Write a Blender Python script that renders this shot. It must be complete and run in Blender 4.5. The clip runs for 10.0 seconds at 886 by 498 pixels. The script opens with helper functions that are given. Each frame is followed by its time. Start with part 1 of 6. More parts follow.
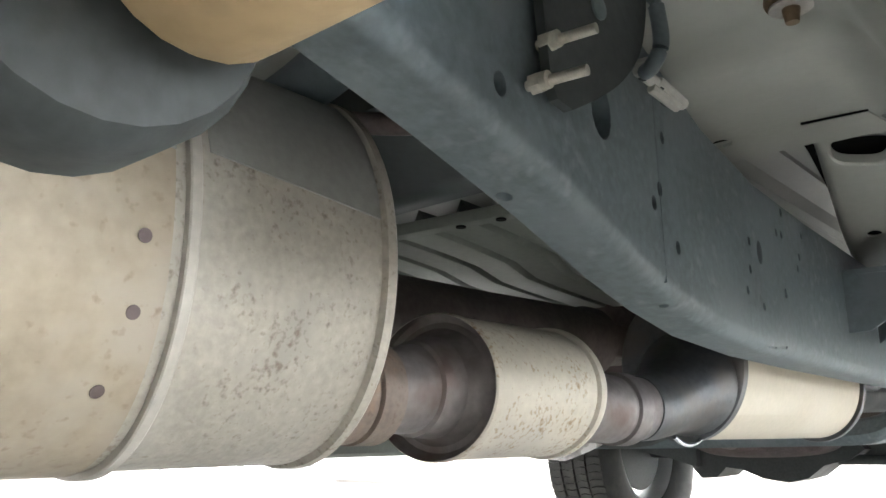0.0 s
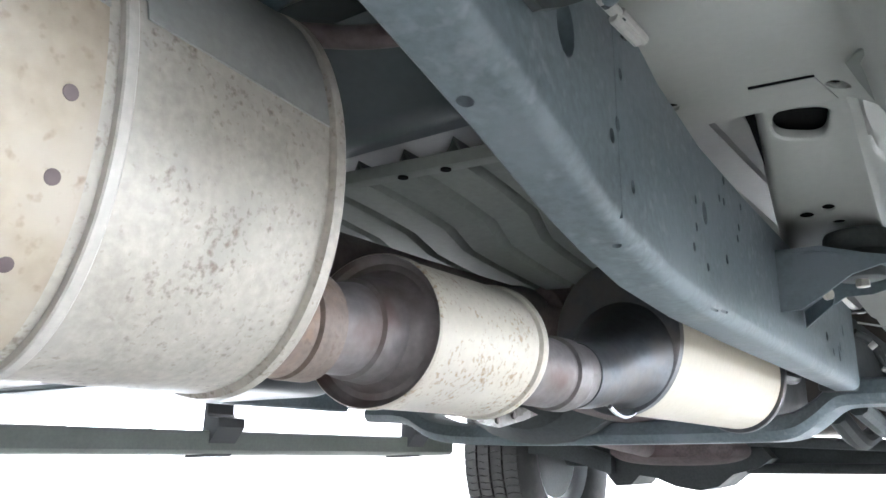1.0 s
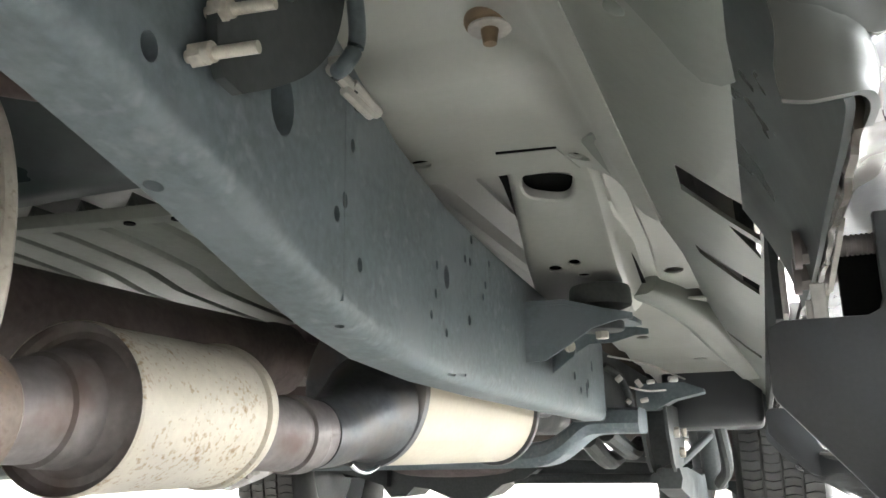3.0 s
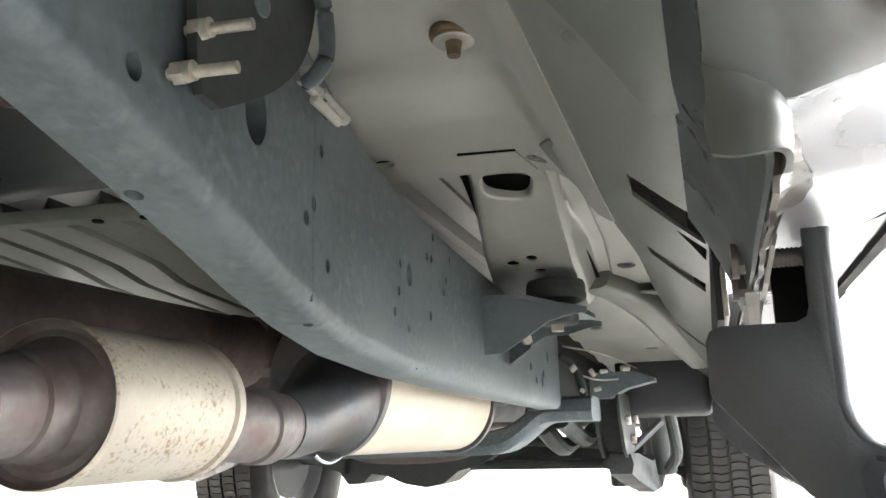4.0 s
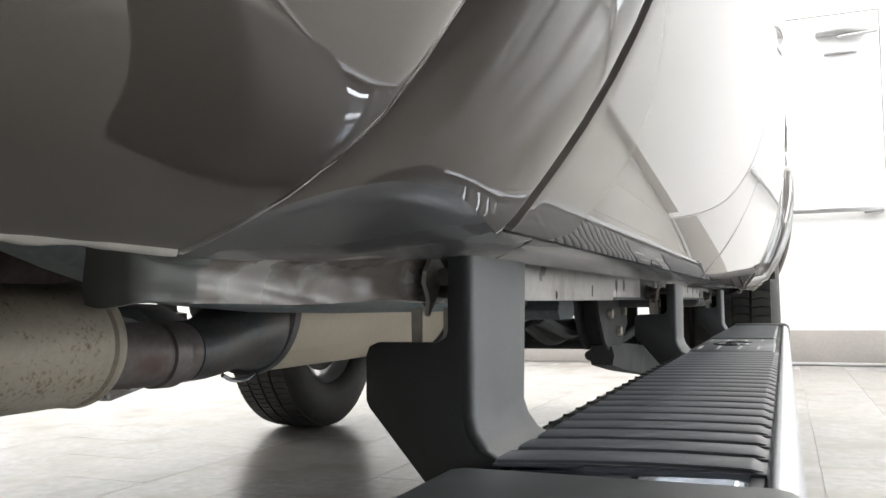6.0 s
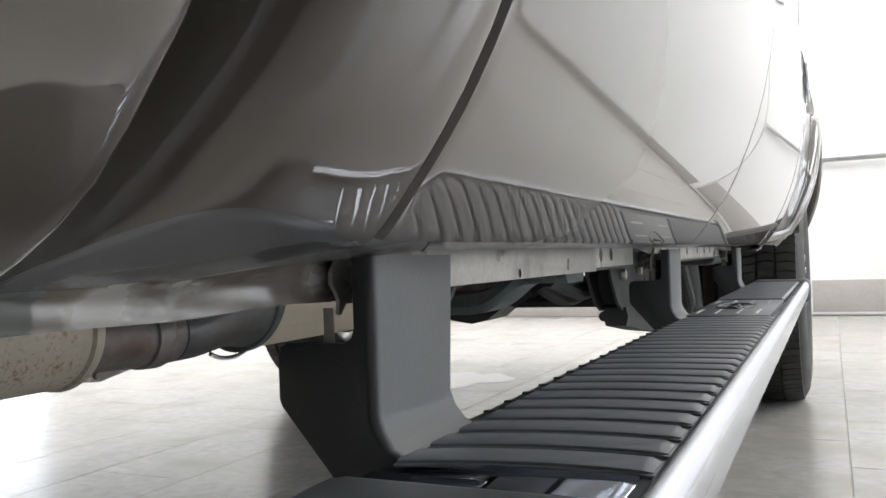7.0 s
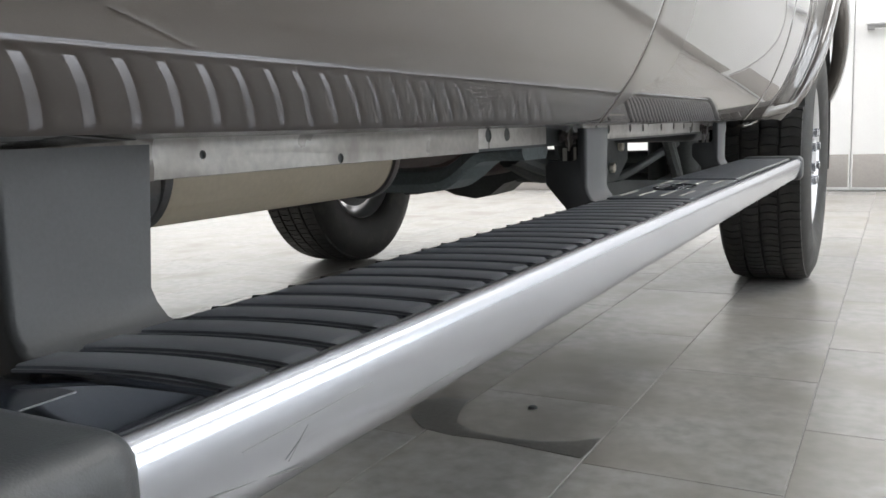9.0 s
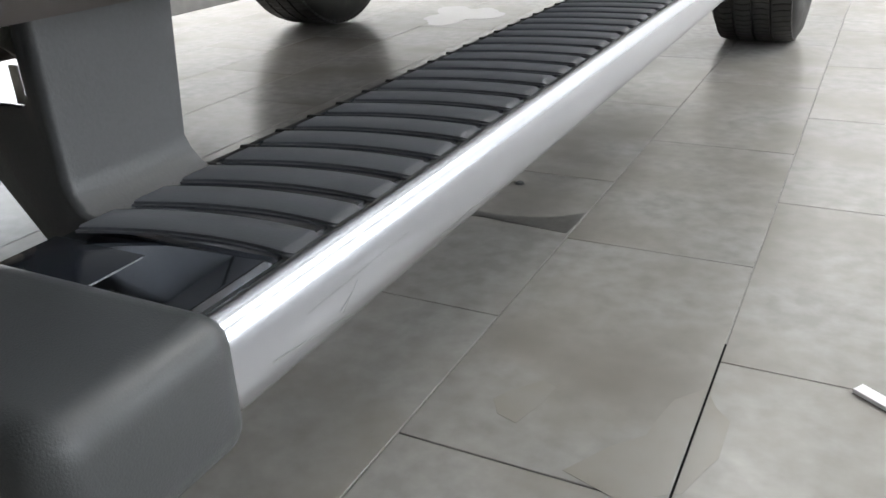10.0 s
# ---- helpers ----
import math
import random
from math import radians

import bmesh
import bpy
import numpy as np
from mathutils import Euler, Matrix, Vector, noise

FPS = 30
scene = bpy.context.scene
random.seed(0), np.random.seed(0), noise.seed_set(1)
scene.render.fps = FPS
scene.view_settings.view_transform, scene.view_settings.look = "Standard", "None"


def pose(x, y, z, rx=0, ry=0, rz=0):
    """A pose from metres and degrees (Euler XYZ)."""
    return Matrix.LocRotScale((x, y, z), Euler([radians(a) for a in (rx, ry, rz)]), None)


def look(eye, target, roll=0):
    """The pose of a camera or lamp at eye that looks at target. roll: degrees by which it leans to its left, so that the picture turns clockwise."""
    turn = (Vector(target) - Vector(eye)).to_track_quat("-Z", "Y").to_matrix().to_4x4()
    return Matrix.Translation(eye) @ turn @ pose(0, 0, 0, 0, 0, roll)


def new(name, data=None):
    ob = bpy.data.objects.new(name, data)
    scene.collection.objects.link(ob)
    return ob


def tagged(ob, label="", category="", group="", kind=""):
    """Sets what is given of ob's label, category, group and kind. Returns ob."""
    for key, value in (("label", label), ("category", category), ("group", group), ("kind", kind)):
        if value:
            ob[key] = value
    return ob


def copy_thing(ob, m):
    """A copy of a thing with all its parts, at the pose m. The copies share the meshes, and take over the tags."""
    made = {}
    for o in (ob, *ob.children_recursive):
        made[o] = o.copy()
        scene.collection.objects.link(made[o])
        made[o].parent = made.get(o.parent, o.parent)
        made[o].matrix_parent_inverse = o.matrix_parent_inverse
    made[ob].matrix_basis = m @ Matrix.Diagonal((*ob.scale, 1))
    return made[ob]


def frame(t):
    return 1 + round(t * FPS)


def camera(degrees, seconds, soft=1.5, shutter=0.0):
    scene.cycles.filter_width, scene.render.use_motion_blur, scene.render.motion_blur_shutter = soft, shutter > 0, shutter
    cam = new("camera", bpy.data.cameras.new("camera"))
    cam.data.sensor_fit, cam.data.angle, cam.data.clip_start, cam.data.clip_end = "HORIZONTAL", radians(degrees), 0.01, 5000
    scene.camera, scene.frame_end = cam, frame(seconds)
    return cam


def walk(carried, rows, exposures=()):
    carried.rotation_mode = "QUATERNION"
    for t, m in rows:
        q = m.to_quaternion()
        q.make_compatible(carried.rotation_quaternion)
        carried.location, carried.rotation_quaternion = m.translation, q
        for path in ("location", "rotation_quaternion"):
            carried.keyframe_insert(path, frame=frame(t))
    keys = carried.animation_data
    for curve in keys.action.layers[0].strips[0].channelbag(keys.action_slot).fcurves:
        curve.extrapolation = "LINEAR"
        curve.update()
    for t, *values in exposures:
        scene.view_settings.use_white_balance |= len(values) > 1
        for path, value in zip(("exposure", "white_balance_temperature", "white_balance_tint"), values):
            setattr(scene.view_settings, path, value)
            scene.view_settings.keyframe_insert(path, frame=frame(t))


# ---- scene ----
cam = camera(56.1, 10.0)
PATH = [
    (0, (0.814, 0.151, 0.451), (-0.444, 1.638, 0.904), -1.1),
    (0.5, (0.786, 0.169, 0.427), (-0.364, 1.734, 0.905), -0.8),
    (1, (0.771, 0.175, 0.4), (-0.33, 1.771, 0.89), -0.1),
    (1.5, (0.79, 0.218, 0.403), (-0.232, 1.857, 0.919), -0.4),
    (2, (0.81, 0.236, 0.415), (-0.071, 1.955, 0.933), -1.2),
    (2.5, (0.81, 0.232, 0.433), (0.059, 2.017, 0.933), -1.4),
    (2.7, (0.808, 0.227, 0.447), (0.091, 2.028, 0.938), -1.1),
    (3.8, (0.813, 0.189, 0.468), (0.211, 2.042, 0.922), -1.3),
    (4, (0.814, 0.187, 0.464), (0.23, 2.047, 0.911), -1.3),
    (4.5, (0.864, 0.167, 0.459), (0.295, 2.032, 0.906), -1.5),
    (5, (0.932, 0.162, 0.482), (0.336, 2.044, 0.799), -1.2),
    (5.5, (0.976, 0.181, 0.51), (0.293, 2.05, 0.708), -0.3),
    (6.8, (1.058, 0.229, 0.548), (0.229, 2.048, 0.599), -2.1),
    (7, (1.07, 0.233, 0.55), (0.225, 2.046, 0.576), -2.1),
    (7.5, (1.106, 0.26, 0.552), (0.213, 2.049, 0.496), -1.9),
    (8, (1.143, 0.295, 0.555), (0.218, 2.064, 0.429), -2.0),
    (8.5, (1.184, 0.327, 0.554), (0.242, 2.08, 0.36), -2.2),
    (9, (1.225, 0.349, 0.554), (0.272, 2.086, 0.276), -2.0),
    (9.5, (1.224, 0.334, 0.55), (0.289, 2.039, 0.082), -2.1),
    (10, (1.209, 0.327, 0.608), (0.364, 1.933, -0.231), -2.5),
]
walk(cam, [(t, look(eye, target, roll)) for t, eye, target, roll in PATH],
     exposures=[(0, 2.65, 6300, 7), (0.5, 3.2, 6200, 8), (1.0, 3.2, 5750, 9), (2.0, 2.85, 6200, 7), (2.5, 3.02, 6350, 7), (4.0, 3.18, 6500, 9), (4.5, 3.15, 6500, 10), (5.0, 2.1, 6500, 9), (5.5, 1.1, 6500, 9), (6.5, 0.65, 6420, 9), (8, 0.45, 6350, 9), (9.2, 0.40, 6350, 9), (10, 0.65, 6350, 9)])

# ---- world and light ----
world = bpy.data.worlds.new("world")
scene.world = world
world.use_nodes = True
wn = world.node_tree.nodes
sky = wn.new("ShaderNodeTexSky")
sky.sky_type = 'NISHITA'
sky.sun_disc = False
sky.sun_elevation = radians(40)
sky.sun_rotation = radians(200)
world.node_tree.links.new(sky.outputs[0], wn["Background"].inputs[0])
wn["Background"].inputs[1].default_value = 0.1


# ---- materials ----
def material(name, base, rough=0.5, metal=0.0, var=0.15, scale=8.0, fine=90.0, bump=0.1, coat=0.0,
             second=None, spread=(0.45, 0.65), rough_var=0.1, spots=None, per_object=0.0, stretch=(1, 1, 1), ior=1.5, coat_ior=1.6):
    """A surface with variation at two scales, optional blotches of a second colour and small spots."""
    m = bpy.data.materials.new(name)
    m.use_nodes = True
    n, l = m.node_tree.nodes, m.node_tree.links
    b = n["Principled BSDF"]
    tc = n.new("ShaderNodeTexCoord")
    mp = n.new("ShaderNodeMapping")
    mp.inputs["Scale"].default_value = stretch
    l.new(tc.outputs["Object"], mp.inputs[0])
    place = mp.outputs[0]
    if per_object:
        who, shift, move = n.new("ShaderNodeObjectInfo"), n.new("ShaderNodeMath"), n.new("ShaderNodeVectorMath")
        shift.operation = 'MULTIPLY'
        shift.inputs[1].default_value = 37.0
        l.new(who.outputs["Random"], shift.inputs[0])
        l.new(mp.outputs[0], move.inputs[0])
        l.new(shift.outputs[0], move.inputs[1])
        place = move.outputs[0]
    big, small = n.new("ShaderNodeTexNoise"), n.new("ShaderNodeTexNoise")
    for t, s, d in ((big, scale, 2 if per_object else 4), (small, fine, 3)):
        t.inputs["Scale"].default_value = s
        t.inputs["Detail"].default_value = d
        l.new(place, t.inputs["Vector"])
    add = n.new("ShaderNodeMath")
    add.operation = 'ADD'
    l.new(big.outputs[0], add.inputs[0])
    l.new(small.outputs[0], add.inputs[1])
    rng = n.new("ShaderNodeMapRange")
    rng.inputs[1].default_value, rng.inputs[2].default_value = 0.7, 1.3
    rng.inputs[3].default_value, rng.inputs[4].default_value = 1 - var, 1 + var
    l.new(add.outputs[0], rng.inputs[0])
    col = n.new("ShaderNodeMix")
    col.data_type = 'RGBA'
    col.blend_type = 'MULTIPLY'
    col.inputs["Factor"].default_value = 1
    col.inputs["A"].default_value = (*base, 1)
    l.new(rng.outputs[0], col.inputs["B"])
    out = col.outputs["Result"]
    if second:
        r = n.new("ShaderNodeMapRange")
        r.interpolation_type = 'SMOOTHSTEP'
        r.inputs[1].default_value, r.inputs[2].default_value = spread
        l.new(big.outputs[0], r.inputs[0])
        mix = n.new("ShaderNodeMix")
        mix.data_type = 'RGBA'
        mix.inputs["B"].default_value = (*second, 1)
        l.new(r.outputs[0], mix.inputs["Factor"])
        l.new(out, mix.inputs["A"])
        out = mix.outputs["Result"]
    if spots:
        colour, size, amount = spots
        v = n.new("ShaderNodeTexNoise")
        v.inputs["Scale"].default_value = size
        v.inputs["Detail"].default_value = 2
        l.new(mp.outputs[0], v.inputs["Vector"])
        patch = n.new("ShaderNodeTexNoise")
        patch.inputs["Scale"].default_value = size * 0.11
        l.new(mp.outputs[0], patch.inputs["Vector"])
        lim = n.new("ShaderNodeMapRange")
        lim.inputs[1].default_value, lim.inputs[2].default_value = 0.30, 0.70
        lim.inputs[3].default_value, lim.inputs[4].default_value = -0.08, amount
        l.new(patch.outputs[0], lim.inputs[0])
        less = n.new("ShaderNodeMath")
        less.operation = 'ADD'
        l.new(lim.outputs[0], less.inputs[0])
        l.new(v.outputs[0], less.inputs[1])
        gain = n.new("ShaderNodeMapRange")
        gain.inputs[1].default_value, gain.inputs[2].default_value = 0.62, 0.84
        l.new(less.outputs[0], gain.inputs[0])
        mix = n.new("ShaderNodeMix")
        mix.data_type = 'RGBA'
        mix.inputs["B"].default_value = (*colour, 1)
        l.new(gain.outputs[0], mix.inputs["Factor"])
        l.new(out, mix.inputs["A"])
        out = mix.outputs["Result"]
    if per_object:
        info = n.new("ShaderNodeObjectInfo")
        r = n.new("ShaderNodeMapRange")
        r.inputs[3].default_value, r.inputs[4].default_value = 1 - per_object, 1 + per_object
        l.new(info.outputs["Random"], r.inputs[0])
        mix = n.new("ShaderNodeMix")
        mix.data_type = 'RGBA'
        mix.blend_type = 'MULTIPLY'
        mix.inputs["Factor"].default_value = 1
        l.new(out, mix.inputs["A"])
        l.new(r.outputs[0], mix.inputs["B"])
        out = mix.outputs["Result"]
    l.new(out, b.inputs["Base Color"])
    rr = n.new("ShaderNodeMapRange")
    rr.inputs[1].default_value, rr.inputs[2].default_value = 0.3, 0.7
    rr.inputs[3].default_value, rr.inputs[4].default_value = max(rough - rough_var, 0.02), min(rough + rough_var, 1)
    l.new(big.outputs[0], rr.inputs[0])
    l.new(rr.outputs[0], b.inputs["Roughness"])
    b.inputs["Metallic"].default_value = metal
    b.inputs["IOR"].default_value = ior
    b.inputs["Coat Weight"].default_value = coat
    b.inputs["Coat Roughness"].default_value = 0.012
    b.inputs["Coat IOR"].default_value = coat_ior
    if bump:
        bp = n.new("ShaderNodeBump")
        bp.inputs["Strength"].default_value = bump
        bp.inputs["Distance"].default_value = 0.001
        l.new(small.outputs[0], bp.inputs["Height"])
        l.new(bp.outputs[0], b.inputs["Normal"])
    return m


def back_darkened(m, x0, x1, colour):
    """The back face's dark reflection put in as dull colour, fading along x, speckled at its edge."""
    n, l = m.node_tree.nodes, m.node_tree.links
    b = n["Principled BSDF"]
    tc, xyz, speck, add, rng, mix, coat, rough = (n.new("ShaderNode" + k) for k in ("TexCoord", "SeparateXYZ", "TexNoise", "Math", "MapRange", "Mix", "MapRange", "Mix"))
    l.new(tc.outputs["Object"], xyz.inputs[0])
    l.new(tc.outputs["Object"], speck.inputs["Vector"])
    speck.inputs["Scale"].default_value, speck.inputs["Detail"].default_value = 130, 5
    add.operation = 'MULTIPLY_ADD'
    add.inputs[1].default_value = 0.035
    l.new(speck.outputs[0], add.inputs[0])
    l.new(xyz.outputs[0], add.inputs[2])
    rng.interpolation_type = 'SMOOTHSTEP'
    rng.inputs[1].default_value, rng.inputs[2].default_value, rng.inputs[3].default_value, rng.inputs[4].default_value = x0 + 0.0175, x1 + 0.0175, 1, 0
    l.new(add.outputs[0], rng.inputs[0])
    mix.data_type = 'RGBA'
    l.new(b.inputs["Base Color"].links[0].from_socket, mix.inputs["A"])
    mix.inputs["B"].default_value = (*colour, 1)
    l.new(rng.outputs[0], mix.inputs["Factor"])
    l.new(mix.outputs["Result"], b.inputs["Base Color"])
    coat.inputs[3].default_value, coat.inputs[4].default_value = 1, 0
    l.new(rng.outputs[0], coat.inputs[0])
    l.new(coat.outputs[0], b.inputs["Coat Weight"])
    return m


def glow(name, colour, strength):
    m = bpy.data.materials.new(name)
    m.use_nodes = True
    b = m.node_tree.nodes["Principled BSDF"]
    b.inputs["Base Color"].default_value = (0.8, 0.8, 0.8, 1)
    b.inputs["Emission Color"].default_value = (*colour, 1)
    b.inputs["Emission Strength"].default_value = strength
    return m


PAINT = material("taupe_paint", (0.056, 0.047, 0.040), 0.45, 0.0, 0.05, 3, 900, 0.0, coat=1.0, rough_var=0.03, ior=1.35, coat_ior=1.95)
# glossy paint copy whose lighter base carries the floor's reflection
UNDER_PAINT = material("glossy_underside_paint", (0.085, 0.084, 0.088), 0.15, 0.0, 0.08, 4, 300, 0.0, second=(0.12, 0.12, 0.125), spread=(0.40, 0.85), ior=2.0, rough_var=0.05)
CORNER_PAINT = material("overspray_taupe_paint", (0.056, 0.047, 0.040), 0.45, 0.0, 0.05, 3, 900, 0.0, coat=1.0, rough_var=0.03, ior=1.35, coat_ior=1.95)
# dusty paint copy; its lighter base carries light reflected from below
LIT_DUSTY_PAINT = material("dusty_taupe_paint", (0.20, 0.198, 0.20), 0.26, 0.0, 0.06, 5, 300, 0.0, second=(0.24, 0.238, 0.24), spread=(0.40, 0.85), coat=0.0, ior=2.0, rough_var=0.02)
ECOAT = material("grey_underbody_coat", (0.37, 0.376, 0.338), 0.33, 0.0, 0.05, 5, 120, 0.02, second=(0.335, 0.342, 0.308), spread=(0.42, 0.8), ior=2.0, rough_var=0.03)
# darker copy of the underbody coat: the sill's shade put into its colour
SHADED_COAT = material("sill_coat", (0.188, 0.199, 0.174), 0.36, 0.0, 0.06, 5, 120, 0.02, second=(0.165, 0.176, 0.153), spread=(0.42, 0.8), rough_var=0.03)
# grey-green panel coat, darkened further for the shadow at the cab corner
SHADED_GREEN_COAT = material("grey_green_coat", (0.125, 0.14, 0.12), 0.4, 0.0, 0.08, 6, 120, 0.03)
FRAME = material("frame_wax_coat", (0.122, 0.150, 0.161), 0.50, 0.0, 0.22, 12, 140, 0.13, second=(0.16, 0.185, 0.20), spread=(0.50, 0.75), spots=((0.19, 0.215, 0.228), 80, 0.10))
WAXED = material("black_waxed_steel", (0.036, 0.047, 0.048), 0.34, 0.0, 0.15, 9, 120, 0.05, ior=1.55)
SHIELD = material("dull_shield", (0.165, 0.178, 0.158), 0.55, 0.0, 0.10, 7, 120, 0.05, ior=1.35)
DARK = material("dark_underbody", (0.042, 0.048, 0.048), 0.55, 0.0, 0.3, 8, 120, 0.2)
ALU_STEEL = material("aluminised_steel", (0.425, 0.390, 0.332), 0.52, 0.3, 0.16, 26, 190, 0.25, second=(0.38, 0.352, 0.308), spread=(0.45, 0.75), spots=((0.235, 0.20, 0.160), 240, 0.14))
WRAP_STEEL = material("clean_wrapper_steel", (0.34, 0.34, 0.315), 0.48, 0.35, 0.10, 12, 150, 0.1)
BAND = material("dull_band", (0.47, 0.44, 0.39), 0.5, 0.25, 0.12, 20, 150, 0.1)
ALU_SPOT = material("spotted_steel", (0.50, 0.455, 0.375), 0.52, 0.15, 0.1, 9, 120, 0.15, second=(0.45, 0.415, 0.36), spread=(0.45, 0.7), spots=((0.26, 0.17, 0.085), 230, 0.16))
ALU_TAN = material("tan_tinted_steel", (0.365, 0.305, 0.228), 0.5, 0.3, 0.12, 16, 120, 0.15, second=(0.40, 0.35, 0.285), spread=(0.45, 0.7), spots=((0.25, 0.195, 0.14), 150, 0.07))
ALU_CLEAN = material("clean_heat_shield", (0.57, 0.51, 0.405), 0.48, 0.15, 0.06, 5, 120, 0.05, second=(0.56, 0.475, 0.35), spread=(0.55, 0.8))
RUST = material("rusted_pipe", (0.21, 0.165, 0.135), 0.6, 0.2, 0.25, 25, 160, 0.4, second=(0.30, 0.20, 0.13), spread=(0.5, 0.7), spots=((0.12, 0.085, 0.065), 160, 0.12))
RUST_GREY = material("heat_tinted_pipe", (0.20, 0.18, 0.175), 0.5, 0.4, 0.2, 14, 130, 0.25, second=(0.14, 0.10, 0.085), spread=(0.5, 0.7))
SOOT = material("dark_pipe_end", (0.082, 0.086, 0.092), 0.40, 0.45, 0.25, 14, 130, 0.2, second=(0.115, 0.10, 0.09), spread=(0.5, 0.7))
BLACK_COAT = material("black_powder_coat", (0.046, 0.049, 0.052), 0.46, 0.0, 0.1, 6, 500, 0.12)
PLASTIC = material("black_grained_plastic", (0.053, 0.057, 0.061), 0.38, 0.0, 0.08, 6, 1100, 0.16)
TREAD_BED = material("brushed_tread_bed", (0.42, 0.44, 0.49), 0.22, 1.0, 0.05, 14, 300, 0.0, rough_var=0.03)
TREAD_RUBBER = material("tread_pad", (0.090, 0.097, 0.110), 0.37, 0.0, 0.10, 14, 700, 0.12, second=(0.080, 0.086, 0.097), spread=(0.5, 0.7), ior=1.65, rough_var=0.05)
MIRROR_STEEL = material("mirror_polished_steel", (0.60, 0.65, 0.74), 0.07, 1.0, 0.03, 3, 300, 0.0, rough_var=0.03)
GLOSS_BLACK = material("glossy_black", (0.016, 0.019, 0.025), 0.09, 0.0, 0.1, 6, 200, 0.02, rough_var=0.03, ior=1.6)
CHROME = material("polished_steel", (0.565, 0.59, 0.645), 0.23, 1.0, 0.02, 2, 300, 0.0, rough_var=0.01)
GALV = material("bare_galvanised", (0.46, 0.44, 0.41), 0.42, 0.6, 0.2, 25, 150, 0.3, second=(0.30, 0.27, 0.24), spread=(0.5, 0.72))
FLANGE_STEEL = material("dull_flange_steel", (0.40, 0.385, 0.36), 0.36, 0.25, 0.15, 25, 150, 0.15, second=(0.29, 0.27, 0.245), spread=(0.5, 0.75))
PRIMER = material("worn_flange_paint", (0.125, 0.110, 0.096), 0.24, 0.0, 0.2, 26, 160, 0.10, second=(0.27, 0.255, 0.235), spread=(0.55, 0.62), ior=1.6, rough_var=0.06, stretch=(1, 0.55, 1))
CLIP_STEEL = material("bare_clip_steel", (0.50, 0.49, 0.46), 0.36, 0.7, 0.15, 60, 300, 0.15)
ZINC = material("zinc_bolt", (0.62, 0.58, 0.50), 0.38, 0.6, 0.15, 60, 300, 0.2)
RUBBER = material("tyre_rubber", (0.022, 0.022, 0.021), 0.62, 0.0, 0.25, 20, 200, 0.2, second=(0.05, 0.048, 0.043), spread=(0.5, 0.75))
GREY_RUBBER = material("dusty_mount_rubber", (0.075, 0.082, 0.076), 0.6, 0.0, 0.2, 30, 200, 0.2)
# flat black for seals and joints, and for shade painted into openings
SEAL_AND_SHADE = material("black_seal", (0.010, 0.010, 0.010), 0.8, 0.0, 0.1, 20, 200, 0.1, ior=1.15)
ALLOY = material("wheel_alloy", (0.55, 0.55, 0.56), 0.33, 0.9, 0.1, 10, 200, 0.05, rough_var=0.03)
IRON = material("cast_iron_rust", (0.11, 0.085, 0.08), 0.6, 0.2, 0.3, 15, 120, 0.4, second=(0.17, 0.13, 0.13), spread=(0.45, 0.7))
WALL_PAINT = material("white_wall", (0.80, 0.80, 0.80), 0.6, 0.0, 0.02, 1.5, 120, 0.05)
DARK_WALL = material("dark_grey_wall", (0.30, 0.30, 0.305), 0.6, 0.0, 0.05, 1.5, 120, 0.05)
DOOR_PAINT = material("white_door", (0.78, 0.78, 0.78), 0.4, 0.0, 0.02, 1.5, 120, 0.03)
SKIRT = material("grey_skirting_tile", (0.33, 0.31, 0.295), 0.33, 0.0, 0.08, 3, 60, 0.05, per_object=0.08, rough_var=0.03)
TILE = material("grey_floor_tile", (0.345, 0.335, 0.32), 0.24, 0.0, 0.18, 3.6, 30, 0.02, second=(0.240, 0.223, 0.198), spread=(0.34, 0.80), rough_var=0.015, per_object=0.05)
GROUT = material("grey_grout", (0.235, 0.228, 0.218), 0.8, 0.0, 0.2, 10, 90, 0.2)
CONNECTOR = material("pale_plastic", (0.46, 0.45, 0.41), 0.45, 0.0, 0.1, 30, 200, 0.1)
DRY_STAIN = material("dried_stain", (0.245, 0.222, 0.190), 0.25, 0.0, 0.06, 5, 60, 0.02, second=(0.312, 0.298, 0.277), spread=(0.25, 0.75), rough_var=0.01)
# thin water; its bright reflection is put into the pale base
WATER = material("thin_water_film", (0.50, 0.50, 0.49), 0.03, 0.0, 0.05, 6, 60, 0.01, rough_var=0.02, ior=1.6)
STAIN = material("damp_stain", (0.10, 0.097, 0.09), 0.33, 0.0, 0.2, 8, 90, 0.05, rough_var=0.03)
LIP = material("sealed_lip", (0.31, 0.295, 0.27), 0.5, 0.0, 0.15, 12, 120, 0.15)
TAN_RUBBER = material("brown_rubber", (0.20, 0.14, 0.085), 0.55, 0.0, 0.2, 30, 150, 0.2)
TAN = material("tan_shield", (0.42, 0.31, 0.17), 0.5, 0.2, 0.15, 8, 90, 0.1)


# the corner's back gets its dark reflection as colour
back_darkened(CORNER_PAINT, 0.835, 0.885, (0.075, 0.078, 0.072))


# ---- mesh helpers ----
def part(name, bm, mat, parent=None, label="", smooth=32):
    """Links a bmesh as one mesh object under parent."""
    bmesh.ops.recalc_face_normals(bm, faces=bm.faces)
    me = bpy.data.meshes.new(name)
    bm.to_mesh(me)
    bm.free()
    me.materials.append(mat)
    me.shade_smooth()
    me.set_sharp_from_angle(angle=radians(smooth))
    ob = new(name, me)
    ob.parent = parent
    if label:
        ob["label"] = label
    return ob


def thing(name, label, category, group="", kind=""):
    return tagged(new(name), label, category, group, kind)


